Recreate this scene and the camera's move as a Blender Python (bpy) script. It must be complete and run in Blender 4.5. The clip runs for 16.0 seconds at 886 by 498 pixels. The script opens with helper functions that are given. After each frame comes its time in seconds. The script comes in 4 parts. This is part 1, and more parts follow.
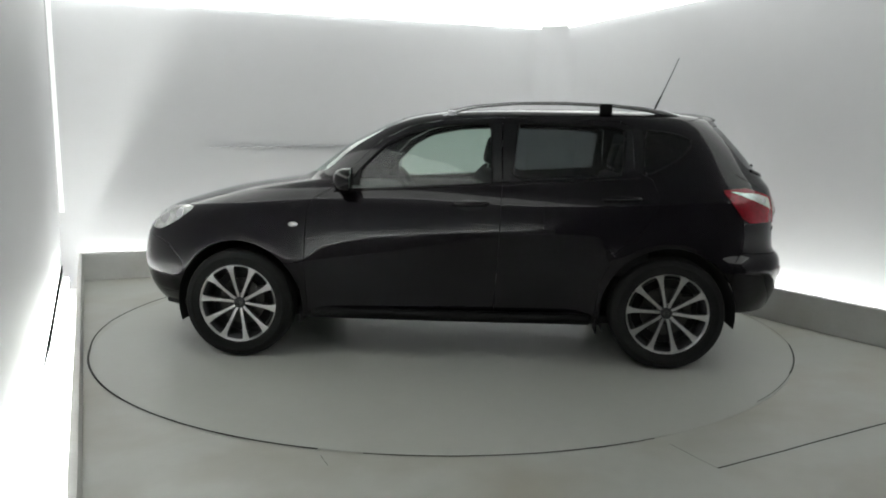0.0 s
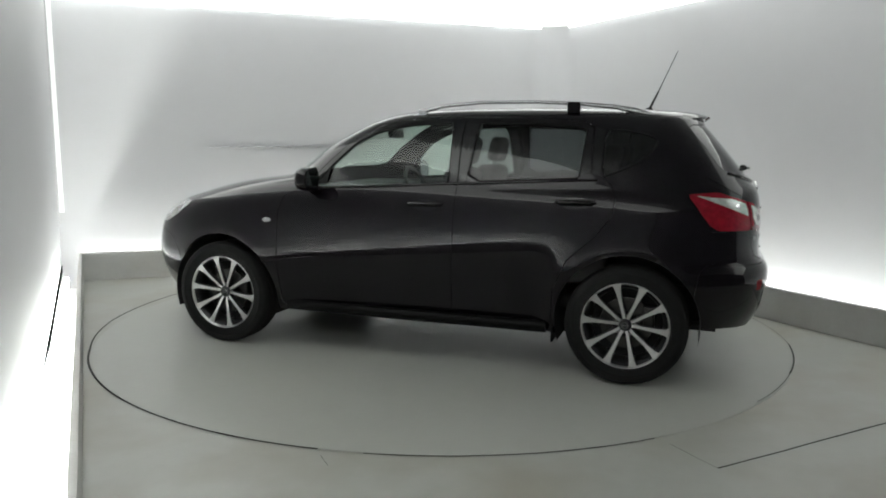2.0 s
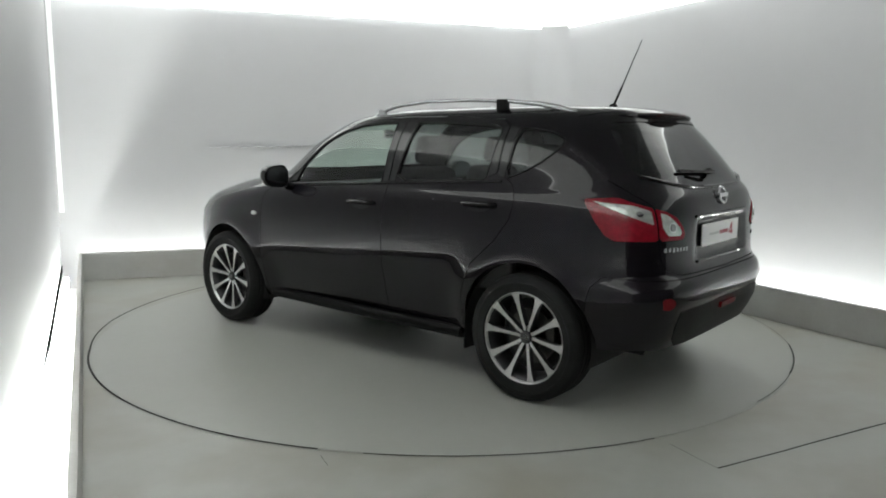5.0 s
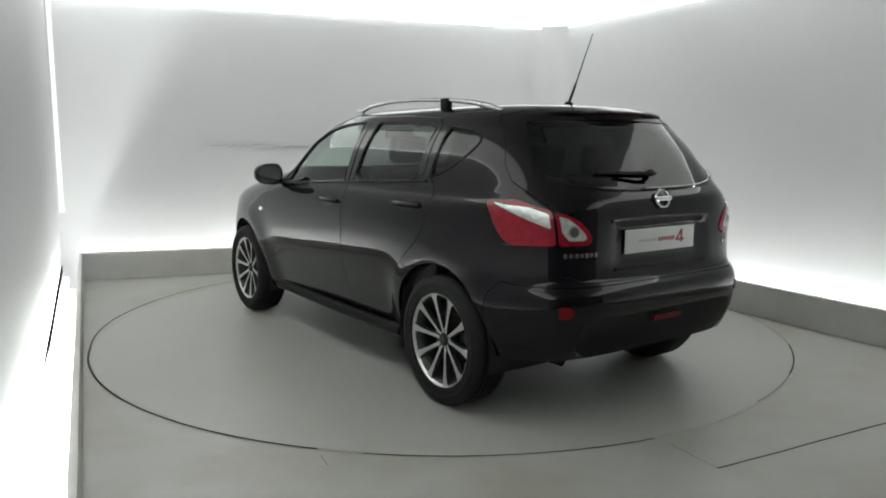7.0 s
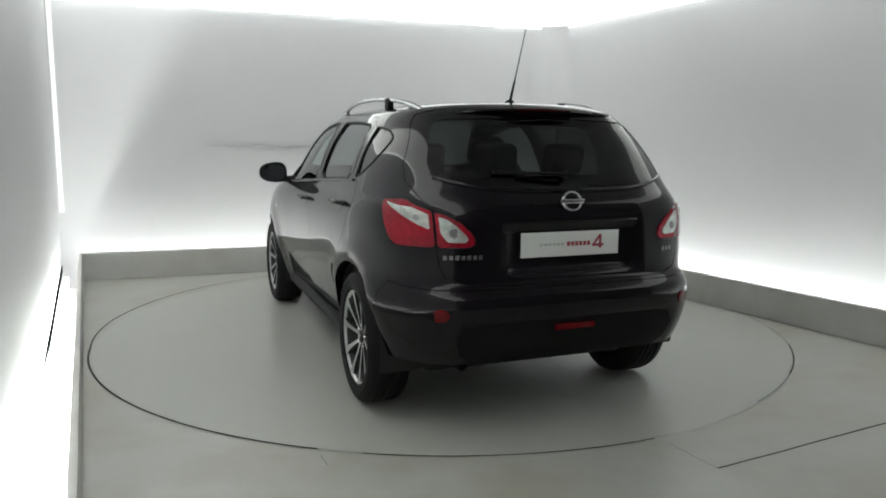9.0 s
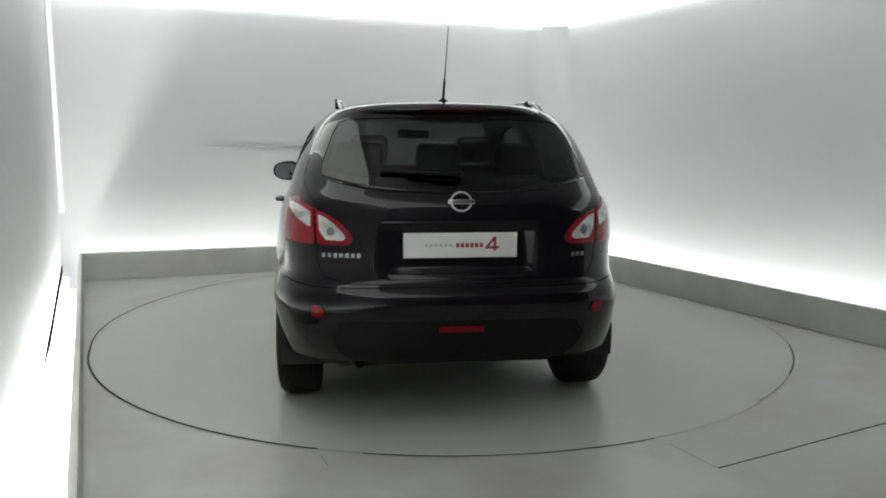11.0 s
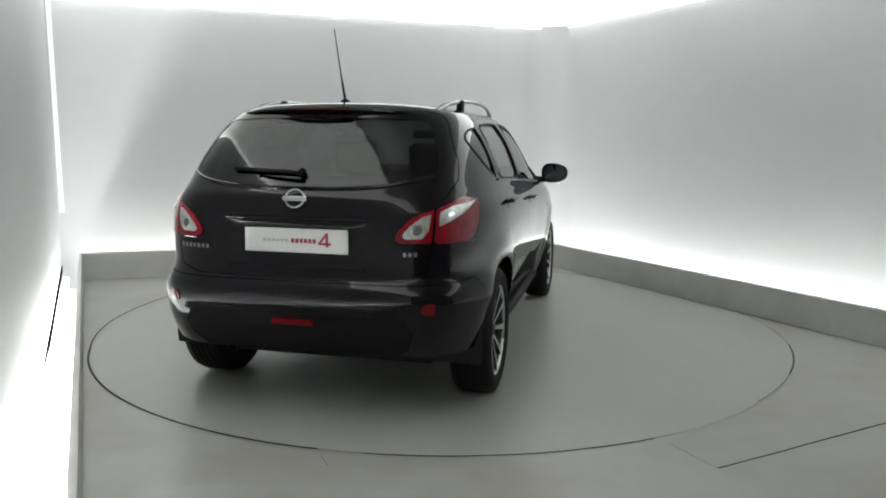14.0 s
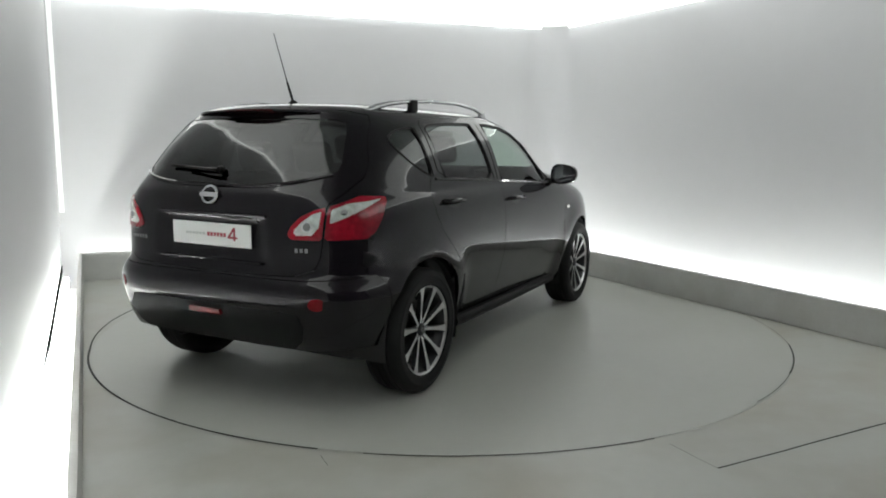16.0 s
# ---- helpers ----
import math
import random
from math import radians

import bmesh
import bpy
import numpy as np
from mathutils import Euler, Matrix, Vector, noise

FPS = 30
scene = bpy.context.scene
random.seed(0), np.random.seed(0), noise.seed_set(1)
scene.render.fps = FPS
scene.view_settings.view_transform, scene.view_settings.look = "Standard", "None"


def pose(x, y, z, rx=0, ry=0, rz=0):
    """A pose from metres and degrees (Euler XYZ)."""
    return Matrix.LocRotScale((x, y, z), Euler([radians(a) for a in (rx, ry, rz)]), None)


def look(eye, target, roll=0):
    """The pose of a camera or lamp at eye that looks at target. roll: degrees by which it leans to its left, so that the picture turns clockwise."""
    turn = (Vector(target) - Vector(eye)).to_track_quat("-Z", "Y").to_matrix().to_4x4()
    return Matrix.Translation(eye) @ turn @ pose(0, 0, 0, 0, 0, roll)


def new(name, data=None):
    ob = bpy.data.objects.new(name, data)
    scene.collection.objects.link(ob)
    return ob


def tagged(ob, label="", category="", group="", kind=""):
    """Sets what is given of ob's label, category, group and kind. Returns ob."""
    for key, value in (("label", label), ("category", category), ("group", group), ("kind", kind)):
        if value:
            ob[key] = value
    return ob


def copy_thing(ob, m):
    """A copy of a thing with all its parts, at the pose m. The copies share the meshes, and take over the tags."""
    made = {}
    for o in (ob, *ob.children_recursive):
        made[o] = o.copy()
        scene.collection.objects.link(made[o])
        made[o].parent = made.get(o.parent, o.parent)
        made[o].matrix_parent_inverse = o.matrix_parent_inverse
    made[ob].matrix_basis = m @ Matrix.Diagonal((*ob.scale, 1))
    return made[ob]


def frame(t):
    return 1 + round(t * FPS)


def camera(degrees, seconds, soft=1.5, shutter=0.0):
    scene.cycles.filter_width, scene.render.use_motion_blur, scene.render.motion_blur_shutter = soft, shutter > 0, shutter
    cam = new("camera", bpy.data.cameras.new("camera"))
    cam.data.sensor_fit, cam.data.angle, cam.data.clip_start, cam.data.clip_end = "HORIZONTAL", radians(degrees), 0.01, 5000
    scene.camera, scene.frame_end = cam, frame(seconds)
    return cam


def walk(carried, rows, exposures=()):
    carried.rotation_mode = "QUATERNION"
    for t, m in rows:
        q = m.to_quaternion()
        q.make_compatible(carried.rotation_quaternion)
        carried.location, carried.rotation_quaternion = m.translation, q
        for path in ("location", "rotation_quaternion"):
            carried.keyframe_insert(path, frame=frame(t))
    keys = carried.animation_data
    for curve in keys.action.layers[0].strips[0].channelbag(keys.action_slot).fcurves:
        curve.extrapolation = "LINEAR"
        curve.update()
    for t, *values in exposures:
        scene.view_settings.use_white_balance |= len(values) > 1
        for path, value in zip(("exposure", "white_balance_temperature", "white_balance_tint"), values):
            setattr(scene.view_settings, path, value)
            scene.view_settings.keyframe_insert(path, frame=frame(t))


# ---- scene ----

# ---- camera: a fixed mount near the wall, looking slightly down ----
cam = camera(62.22, 16.0, soft=1.9)
EYE = Vector((0.0, -5.452, 1.354))
CAM = look(EYE, EYE + Vector((0.0008, 0.98941, -0.14511)), 0.4445)
walk(cam, [(0.0, CAM), (16.0, CAM)])

# ---- world and lights ----
world = bpy.data.worlds.new("world")
scene.world = world
world.use_nodes = True
world.node_tree.nodes["Background"].inputs["Color"].default_value = (0.8, 0.85, 0.9, 1)
world.node_tree.nodes["Background"].inputs["Strength"].default_value = 0.02
scene.view_settings.exposure = 0.0
TROUGH_GLOW = 22.0
COVE_GLOW = 1.03


# ---- materials ----
def mat(name, color, rough=0.5, metal=0.0, var=0.12, scale=6.0, bump=0.0, bump_scale=60.0, coat=0.0, spec=0.5, rough_var=0.0, coat_ior=1.5):
    """A Principled material with colour and roughness variation at two scales and fine relief."""
    m = bpy.data.materials.new(name)
    m.use_nodes = True
    nt = m.node_tree
    b = nt.nodes["Principled BSDF"]
    b.inputs["Roughness"].default_value = rough
    b.inputs["Metallic"].default_value = metal
    b.inputs["Coat Weight"].default_value = coat
    b.inputs["Coat Roughness"].default_value = 0.03
    b.inputs["Coat IOR"].default_value = coat_ior
    b.inputs["Specular IOR Level"].default_value = spec
    tc = nt.nodes.new("ShaderNodeTexCoord")
    n1 = nt.nodes.new("ShaderNodeTexNoise")
    n1.inputs["Scale"].default_value = scale
    n1.inputs["Detail"].default_value = 6
    n2 = nt.nodes.new("ShaderNodeTexNoise")
    n2.inputs["Scale"].default_value = scale * 14
    n2.inputs["Detail"].default_value = 3
    for n in (n1, n2):
        nt.links.new(tc.outputs["Object"], n.inputs["Vector"])
    mixn = nt.nodes.new("ShaderNodeMix")
    mixn.inputs["Factor"].default_value = 0.3
    nt.links.new(n1.outputs["Fac"], mixn.inputs["A"])
    nt.links.new(n2.outputs["Fac"], mixn.inputs["B"])
    ramp = nt.nodes.new("ShaderNodeValToRGB")
    ramp.color_ramp.elements[0].position, ramp.color_ramp.elements[1].position = 0.25, 0.75
    ramp.color_ramp.elements[0].color = (*[c * (1 - var) for c in color], 1)
    ramp.color_ramp.elements[1].color = (*[min(1, c * (1 + var)) for c in color], 1)
    nt.links.new(mixn.outputs["Result"], ramp.inputs["Fac"])
    nt.links.new(ramp.outputs["Color"], b.inputs["Base Color"])
    if rough_var:
        mr = nt.nodes.new("ShaderNodeMapRange")
        mr.inputs["From Min"].default_value, mr.inputs["From Max"].default_value = 0.3, 0.7
        mr.inputs["To Min"].default_value, mr.inputs["To Max"].default_value = rough - rough_var, rough + rough_var
        nt.links.new(n1.outputs["Fac"], mr.inputs["Value"])
        nt.links.new(mr.outputs["Result"], b.inputs["Roughness"])
    if bump:
        n3 = nt.nodes.new("ShaderNodeTexNoise")
        n3.inputs["Scale"].default_value = bump_scale
        nt.links.new(tc.outputs["Object"], n3.inputs["Vector"])
        bp = nt.nodes.new("ShaderNodeBump")
        bp.inputs["Strength"].default_value = bump
        bp.inputs["Distance"].default_value = 0.004
        nt.links.new(n3.outputs["Fac"], bp.inputs["Height"])
        nt.links.new(bp.outputs["Normal"], b.inputs["Normal"])
    return m


def glow(name, color, strength):
    m = bpy.data.materials.new(name)
    m.use_nodes = True
    b = m.node_tree.nodes["Principled BSDF"]
    b.inputs["Base Color"].default_value = (0.8, 0.8, 0.8, 1)
    b.inputs["Emission Color"].default_value = (*color, 1)
    b.inputs["Emission Strength"].default_value = strength
    return m


def glass(name, tint, gloss=1.0):
    """A thin pane: tinted see-through with a mirror gloss by Fresnel."""
    m = bpy.data.materials.new(name)
    m.use_nodes = True
    nt = m.node_tree
    nt.nodes.remove(nt.nodes["Principled BSDF"])
    out = nt.nodes["Material Output"]
    tr = nt.nodes.new("ShaderNodeBsdfTransparent")
    tr.inputs["Color"].default_value = (*tint, 1)
    gl = nt.nodes.new("ShaderNodeBsdfGlossy")
    gl.inputs["Roughness"].default_value = 0.02
    gl.inputs["Color"].default_value = (gloss, gloss, gloss, 1)
    lw = nt.nodes.new("ShaderNodeLayerWeight")
    pw = nt.nodes.new("ShaderNodeMath")
    pw.operation = "POWER"
    pw.inputs[1].default_value = 5.0
    nt.links.new(lw.outputs["Facing"], pw.inputs[0])
    fr = nt.nodes.new("ShaderNodeMapRange")
    fr.inputs["To Min"].default_value = 0.042
    fr.inputs["To Max"].default_value = 1.0
    nt.links.new(pw.outputs["Value"], fr.inputs["Value"])
    mx = nt.nodes.new("ShaderNodeMixShader")
    nt.links.new(fr.outputs["Result"], mx.inputs["Fac"])
    nt.links.new(tr.outputs["BSDF"], mx.inputs[1])
    nt.links.new(gl.outputs["BSDF"], mx.inputs[2])
    nt.links.new(mx.outputs["Shader"], out.inputs["Surface"])
    return m


M_FLOOR = mat("floor_paint", (0.41, 0.42, 0.39), 0.33, var=0.06, scale=1.3, bump=0.04, bump_scale=35)
M_DISC = mat("turntable_paint", (0.41, 0.42, 0.39), 0.30, var=0.05, scale=1.1, bump=0.04, bump_scale=30)


def stained(m, tint, amount, scale):
    """Broad worn patches of another tint over a paint."""
    nt = m.node_tree
    b = nt.nodes["Principled BSDF"]
    src = b.inputs["Base Color"].links[0].from_socket
    tc = nt.nodes.new("ShaderNodeTexCoord")
    n = nt.nodes.new("ShaderNodeTexNoise")
    n.inputs["Scale"].default_value = scale
    n.inputs["Detail"].default_value = 3
    n.inputs["Roughness"].default_value = 0.55
    nt.links.new(tc.outputs["Object"], n.inputs["Vector"])
    mr = nt.nodes.new("ShaderNodeMapRange")
    mr.inputs["From Min"].default_value, mr.inputs["From Max"].default_value = 0.42, 0.80
    mr.inputs["To Max"].default_value = amount
    nt.links.new(n.outputs["Fac"], mr.inputs["Value"])
    mx = nt.nodes.new("ShaderNodeMix")
    mx.data_type = "RGBA"
    nt.links.new(mr.outputs["Result"], mx.inputs["Factor"])
    nt.links.new(src, mx.inputs["A"])
    mx.inputs["B"].default_value = (*tint, 1)
    nt.links.new(mx.outputs["Result"], b.inputs["Base Color"])


stained(M_FLOOR, (0.29, 0.26, 0.20), 0.75, 1.4)
stained(M_DISC, (0.37, 0.37, 0.33), 0.45, 0.8)
M_GROOVE = mat("groove_dirt", (0.02, 0.02, 0.018), 0.8, var=0.5, scale=5)
M_WALL = mat("wall_sheet", (0.45, 0.453, 0.465), 0.5, var=0.02, scale=0.8)
M_GAP = mat("open_gap", (0.0015, 0.0015, 0.0015), 0.95, var=0.2, scale=5, spec=0.0)
M_LAP = mat("wall_lap", (0.415, 0.418, 0.43), 0.6, var=0.04, scale=2.0)
M_CEIL = mat("ceiling_paint", (0.78, 0.78, 0.78), 0.7, var=0.03, scale=1.0)
M_ROOF = mat("grey_ceiling", (0.30, 0.30, 0.305), 0.8, var=0.15, scale=1.5)
M_FRONT = mat("dark_curtain", (0.09, 0.09, 0.095), 0.8, var=0.15, scale=2.0)
M_KERB = mat("kerb_paint", (0.58, 0.58, 0.565), 0.5, var=0.10, scale=3, bump=0.08)
stained(M_KERB, (0.40, 0.37, 0.32), 0.6, 1.6)
# tube strength differs by side only to set how bright each wall is
M_TUBE = glow("tube_glow", (0.97, 1.0, 0.955), TROUGH_GLOW * 0.78)
M_TUBE_R = glow("dimmer_right_tube_glow", (0.97, 1.0, 0.965), TROUGH_GLOW * 0.45)
# the next two are for unseen fill tubes that brighten the wall feet
M_FILL_W = glow("foot_fill_glow", (0.97, 1.0, 0.96), TROUGH_GLOW * 0.95)
M_FILL_WR = glow("strong_foot_fill_glow", (0.97, 1.0, 0.96), TROUGH_GLOW * 1.6)
M_TUBE_L = glow("brighter_left_tube_glow", (0.97, 1.0, 0.955), TROUGH_GLOW * 6.5)
M_COVE = glow("cove_glow", (0.96, 1.0, 0.96), COVE_GLOW)
# weak emission that draws the bright line of light in the wall corner
M_CORNER_GLOW = glow("corner_strip_glow", (0.96, 1.0, 0.98), 0.16)
M_COVEFILL = glow("cove_fill_glow", (0.96, 1.0, 0.97), 4.2)
M_PAINT = mat("car_paint", (0.0036, 0.0027, 0.0040), 0.35, var=0.05, scale=40, coat=1.0, spec=0.06, coat_ior=1.37)
tint = M_PAINT.node_tree.nodes["Principled BSDF"].inputs
tint["Specular IOR Level"].default_value = 0.05
tint["Specular Tint"].default_value = (0.92, 0.78, 0.96, 1)
M_BLACK = mat("black_plastic", (0.005, 0.005, 0.005), 0.48, spec=0.12, var=0.2, scale=30, bump=0.06, bump_scale=400)
M_GLOSSBLACK = mat("gloss_black", (0.008, 0.008, 0.009), 0.12, var=0.1, scale=20)
M_RUBBER = mat("tyre_rubber", (0.008, 0.008, 0.008), 0.7, spec=0.25, var=0.3, scale=14, bump=0.2, bump_scale=120)
M_DARK = mat("underbody_dark", (0.010, 0.010, 0.010), 0.8, var=0.3, scale=8)
M_ALLOY = mat("machined_alloy", (0.56, 0.56, 0.56), 0.34, 1.0, var=0.10, scale=30)
M_POCKET = mat("dark_alloy_paint", (0.035, 0.035, 0.037), 0.35, 0.6, var=0.1, scale=30)
M_DISCBRAKE = mat("brake_steel", (0.07, 0.068, 0.066), 0.35, 1.0, var=0.15, scale=25)
M_CHROME = mat("chrome", (0.75, 0.75, 0.76), 0.08, 1.0, var=0.03, scale=10)
# silvering coloured dark to stand in for a dim reflection
M_MIRROR = mat("dark_reflection_mirror", (0.28, 0.29, 0.31), 0.03, 1.0, var=0.02, scale=10)
M_BADGE = mat("dark_chrome", (0.30, 0.31, 0.31), 0.25, 0.9, var=0.1, scale=40)
M_RAIL = mat("satin_silver", (0.60, 0.61, 0.62), 0.25, 0.9, var=0.04, scale=12)
M_RED = mat("red_lens", (0.22, 0.004, 0.013), 0.10, var=0.40, scale=38, coat=1.0, coat_ior=1.45, spec=0.2, bump=0.3, bump_scale=80)
M_DIMRED = mat("dark_red_lens", (0.13, 0.003, 0.006), 0.2, var=0.15, scale=60, coat=0.4, coat_ior=1.35, spec=0.2)
M_HIGHRED = mat("unlit_brake_lens", (0.035, 0.003, 0.004), 0.25, var=0.15, scale=60, coat=0.4, coat_ior=1.35, spec=0.2)
M_CLEAR = mat("clear_lens", (0.60, 0.61, 0.59), 0.20, 0.45, var=0.45, scale=34, coat=1.0, bump=0.6, bump_scale=50)
M_PLATE = mat("plate_white", (0.72, 0.73, 0.72), 0.35, var=0.03, scale=8)
M_GREYMARK = mat("plate_grey_print", (0.45, 0.47, 0.46), 0.4, var=0.05)
M_REDMARK = mat("plate_red_print", (0.32, 0.03, 0.05), 0.4, var=0.05)
M_SEAT = mat("seat_cloth", (0.016, 0.016, 0.018), 0.85, var=0.2, scale=25, bump=0.2, bump_scale=250)
M_TRIM = mat("cabin_trim", (0.018, 0.018, 0.019), 0.6, var=0.2, scale=15)
M_GLASS = glass("clear_glass", (0.66, 0.75, 0.70))
M_PRIVACY = glass("privacy_glass", (0.24, 0.26, 0.26))
M_QUARTER = glass("dark_privacy_glass", (0.055, 0.06, 0.06))
M_REARGLASS = glass("rear_privacy_glass", (0.055, 0.058, 0.06))


# ---- helpers ----
def part(name, bm, material, parent=None, label="", smooth=True):
    """Link a bmesh as one mesh object, under a thing or a part."""
    me = bpy.data.meshes.new(name)
    bmesh.ops.recalc_face_normals(bm, faces=bm.faces)
    bm.to_mesh(me)
    bm.free()
    if smooth:
        me.polygons.foreach_set("use_smooth", [True] * len(me.polygons))
        me.set_sharp_from_angle(angle=radians(38))
    me.materials.append(material)
    ob = new(name, me)
    if parent is not None:
        ob.parent = parent
    if label:
        ob["label"] = label
    return ob


def box(bm, c, s, bevel=0.0, m=None):
    """A bevelled box of size s round c."""
    g = bmesh.ops.create_cube(bm, size=1.0)
    vs = g["verts"]
    for v in vs:
        v.co = Vector((v.co.x * s[0], v.co.y * s[1], v.co.z * s[2]))
    if bevel:
        es = {e for v in vs for e in v.link_edges}
        r = bmesh.ops.bevel(bm, geom=list(es), offset=bevel, segments=3, affect="EDGES", profile=0.5)
        vs = list({v for f in r["faces"] for v in f.verts} | {v for v in vs if v.is_valid})
    for v in vs:
        if m is not None:
            v.co = m @ v.co
        v.co += Vector(c)
    return vs


def slab(bm, poly, z0, z1):
    """A prism over a plan polygon."""
    lo = [bm.verts.new((x, y, z0)) for x, y in poly]
    hi = [bm.verts.new((x, y, z1)) for x, y in poly]
    bm.faces.new(lo[::-1])
    bm.faces.new(hi)
    k = len(poly)
    for i in range(k):
        bm.faces.new((lo[i], lo[(i + 1) % k], hi[(i + 1) % k], hi[i]))


def tube(bm, pts, radii, sides=10, flat=1.0):
    """A round bar along points, with a radius at each."""
    rings = []
    for i, p in enumerate(pts):
        p = Vector(p)
        d = (Vector(pts[min(i + 1, len(pts) - 1)]) - Vector(pts[max(i - 1, 0)])).normalized()
        a = d.orthogonal().normalized() if abs(d.z) > 0.9 else d.cross(Vector((0, 0, 1))).normalized()
        b = d.cross(a)
        r = radii[i] if hasattr(radii, "__len__") else radii
        rings.append([bm.verts.new(p + a * r * math.cos(q) + b * r * flat * math.sin(q)) for q in [2 * math.pi * k / sides for k in range(sides)]])
    for r0, r1 in zip(rings, rings[1:]):
        for k in range(sides):
            bm.faces.new((r0[k], r0[(k + 1) % sides], r1[(k + 1) % sides], r1[k]))
    bm.faces.new(rings[0][::-1])
    bm.faces.new(rings[-1])


def lathe(bm, prof, sides=48, axis="y", c=(0, 0, 0)):
    """Turn a profile of (radius, offset along the axis) into a ring or a cap."""
    rings = []
    for r, h in prof:
        ring = []
        for k in range(sides):
            q = 2 * math.pi * k / sides
            p = (r * math.cos(q), h, r * math.sin(q)) if axis == "y" else (r * math.cos(q), r * math.sin(q), h)
            ring.append(bm.verts.new(Vector(p) + Vector(c)))
        rings.append(ring)
    for r0, r1 in zip(rings, rings[1:]):
        for k in range(sides):
            bm.faces.new((r0[k], r0[(k + 1) % sides], r1[(k + 1) % sides], r1[k]))
    return rings


# ---- the room ----
def line_meet(p, d, q, e):
    k = (d.x * e.y - d.y * e.x)
    s = ((q.x - p.x) * e.y - (q.y - p.y) * e.x) / k
    return p + d * s


KL, KR = Vector((-3.454, 1.499)), Vector((0.941, 3.002))
DB = (KR - KL).normalized()
DL = (Vector((-1.367, -2.817)) - KL).normalized()
DR = (Vector((2.986, -0.667)) - KR).normalized()
NB, NL, NR = Vector((-DB.y, DB.x)), Vector((DL.y, -DL.x)), Vector((-DR.y, DR.x))
NF = (DL + DR).normalized()
FRONT = KL + DL * 9.2
DF = Vector((-NF.y, NF.x))


def outline(dl, db, dr, df=0.0):
    """Plan corners of the room, each side moved out by its own distance: left-back, right-back, right-front, left-front."""
    l, b, r, f = KL + NL * dl, KL + NB * db, KR + NR * dr, FRONT + NF * df
    return [line_meet(b, DB, l, DL), line_meet(b, DB, r, DR), line_meet(f, DF, r, DR), line_meet(f, DF, l, DL)]


WALL_L, WALL_B, WALL_R = 0.20, 0.70, 0.85
TOP = 2.75
inner = outline(0, 0, 0)
wall = outline(WALL_L, WALL_B, WALL_R)
outer = outline(WALL_L + 0.1, WALL_B + 0.1, WALL_R + 0.1, 0.1)

R_BEND = 0.45
half = (-DB).angle(DR) / 2
bis = (-DB + DR).normalized()
hub = wall[1] + bis * (R_BEND / math.sin(half))
p0, p1 = wall[1] - DB * (R_BEND / math.tan(half)) - hub, wall[1] + DR * (R_BEND / math.tan(half)) - hub
a0, a1 = math.atan2(p0.y, p0.x), math.atan2(p1.y, p1.x)
ARC = []
for k in range(17):
    a = a0 + (a1 - a0) * k / 16
    d = Vector((math.cos(a), math.sin(a)))
    ARC.append((hub + d * R_BEND, hub + d * (R_BEND + 0.1)))

R_DISC = 2.42
bm = bmesh.new()
slab(bm, [tuple(p) for p in outline(0.0, 0.0, 0.0)], -0.2, -0.006)
floor = part("floor", bm, M_FLOOR, smooth=False)
tagged(floor, "grey painted concrete floor round the turntable", "floor", kind="structure")


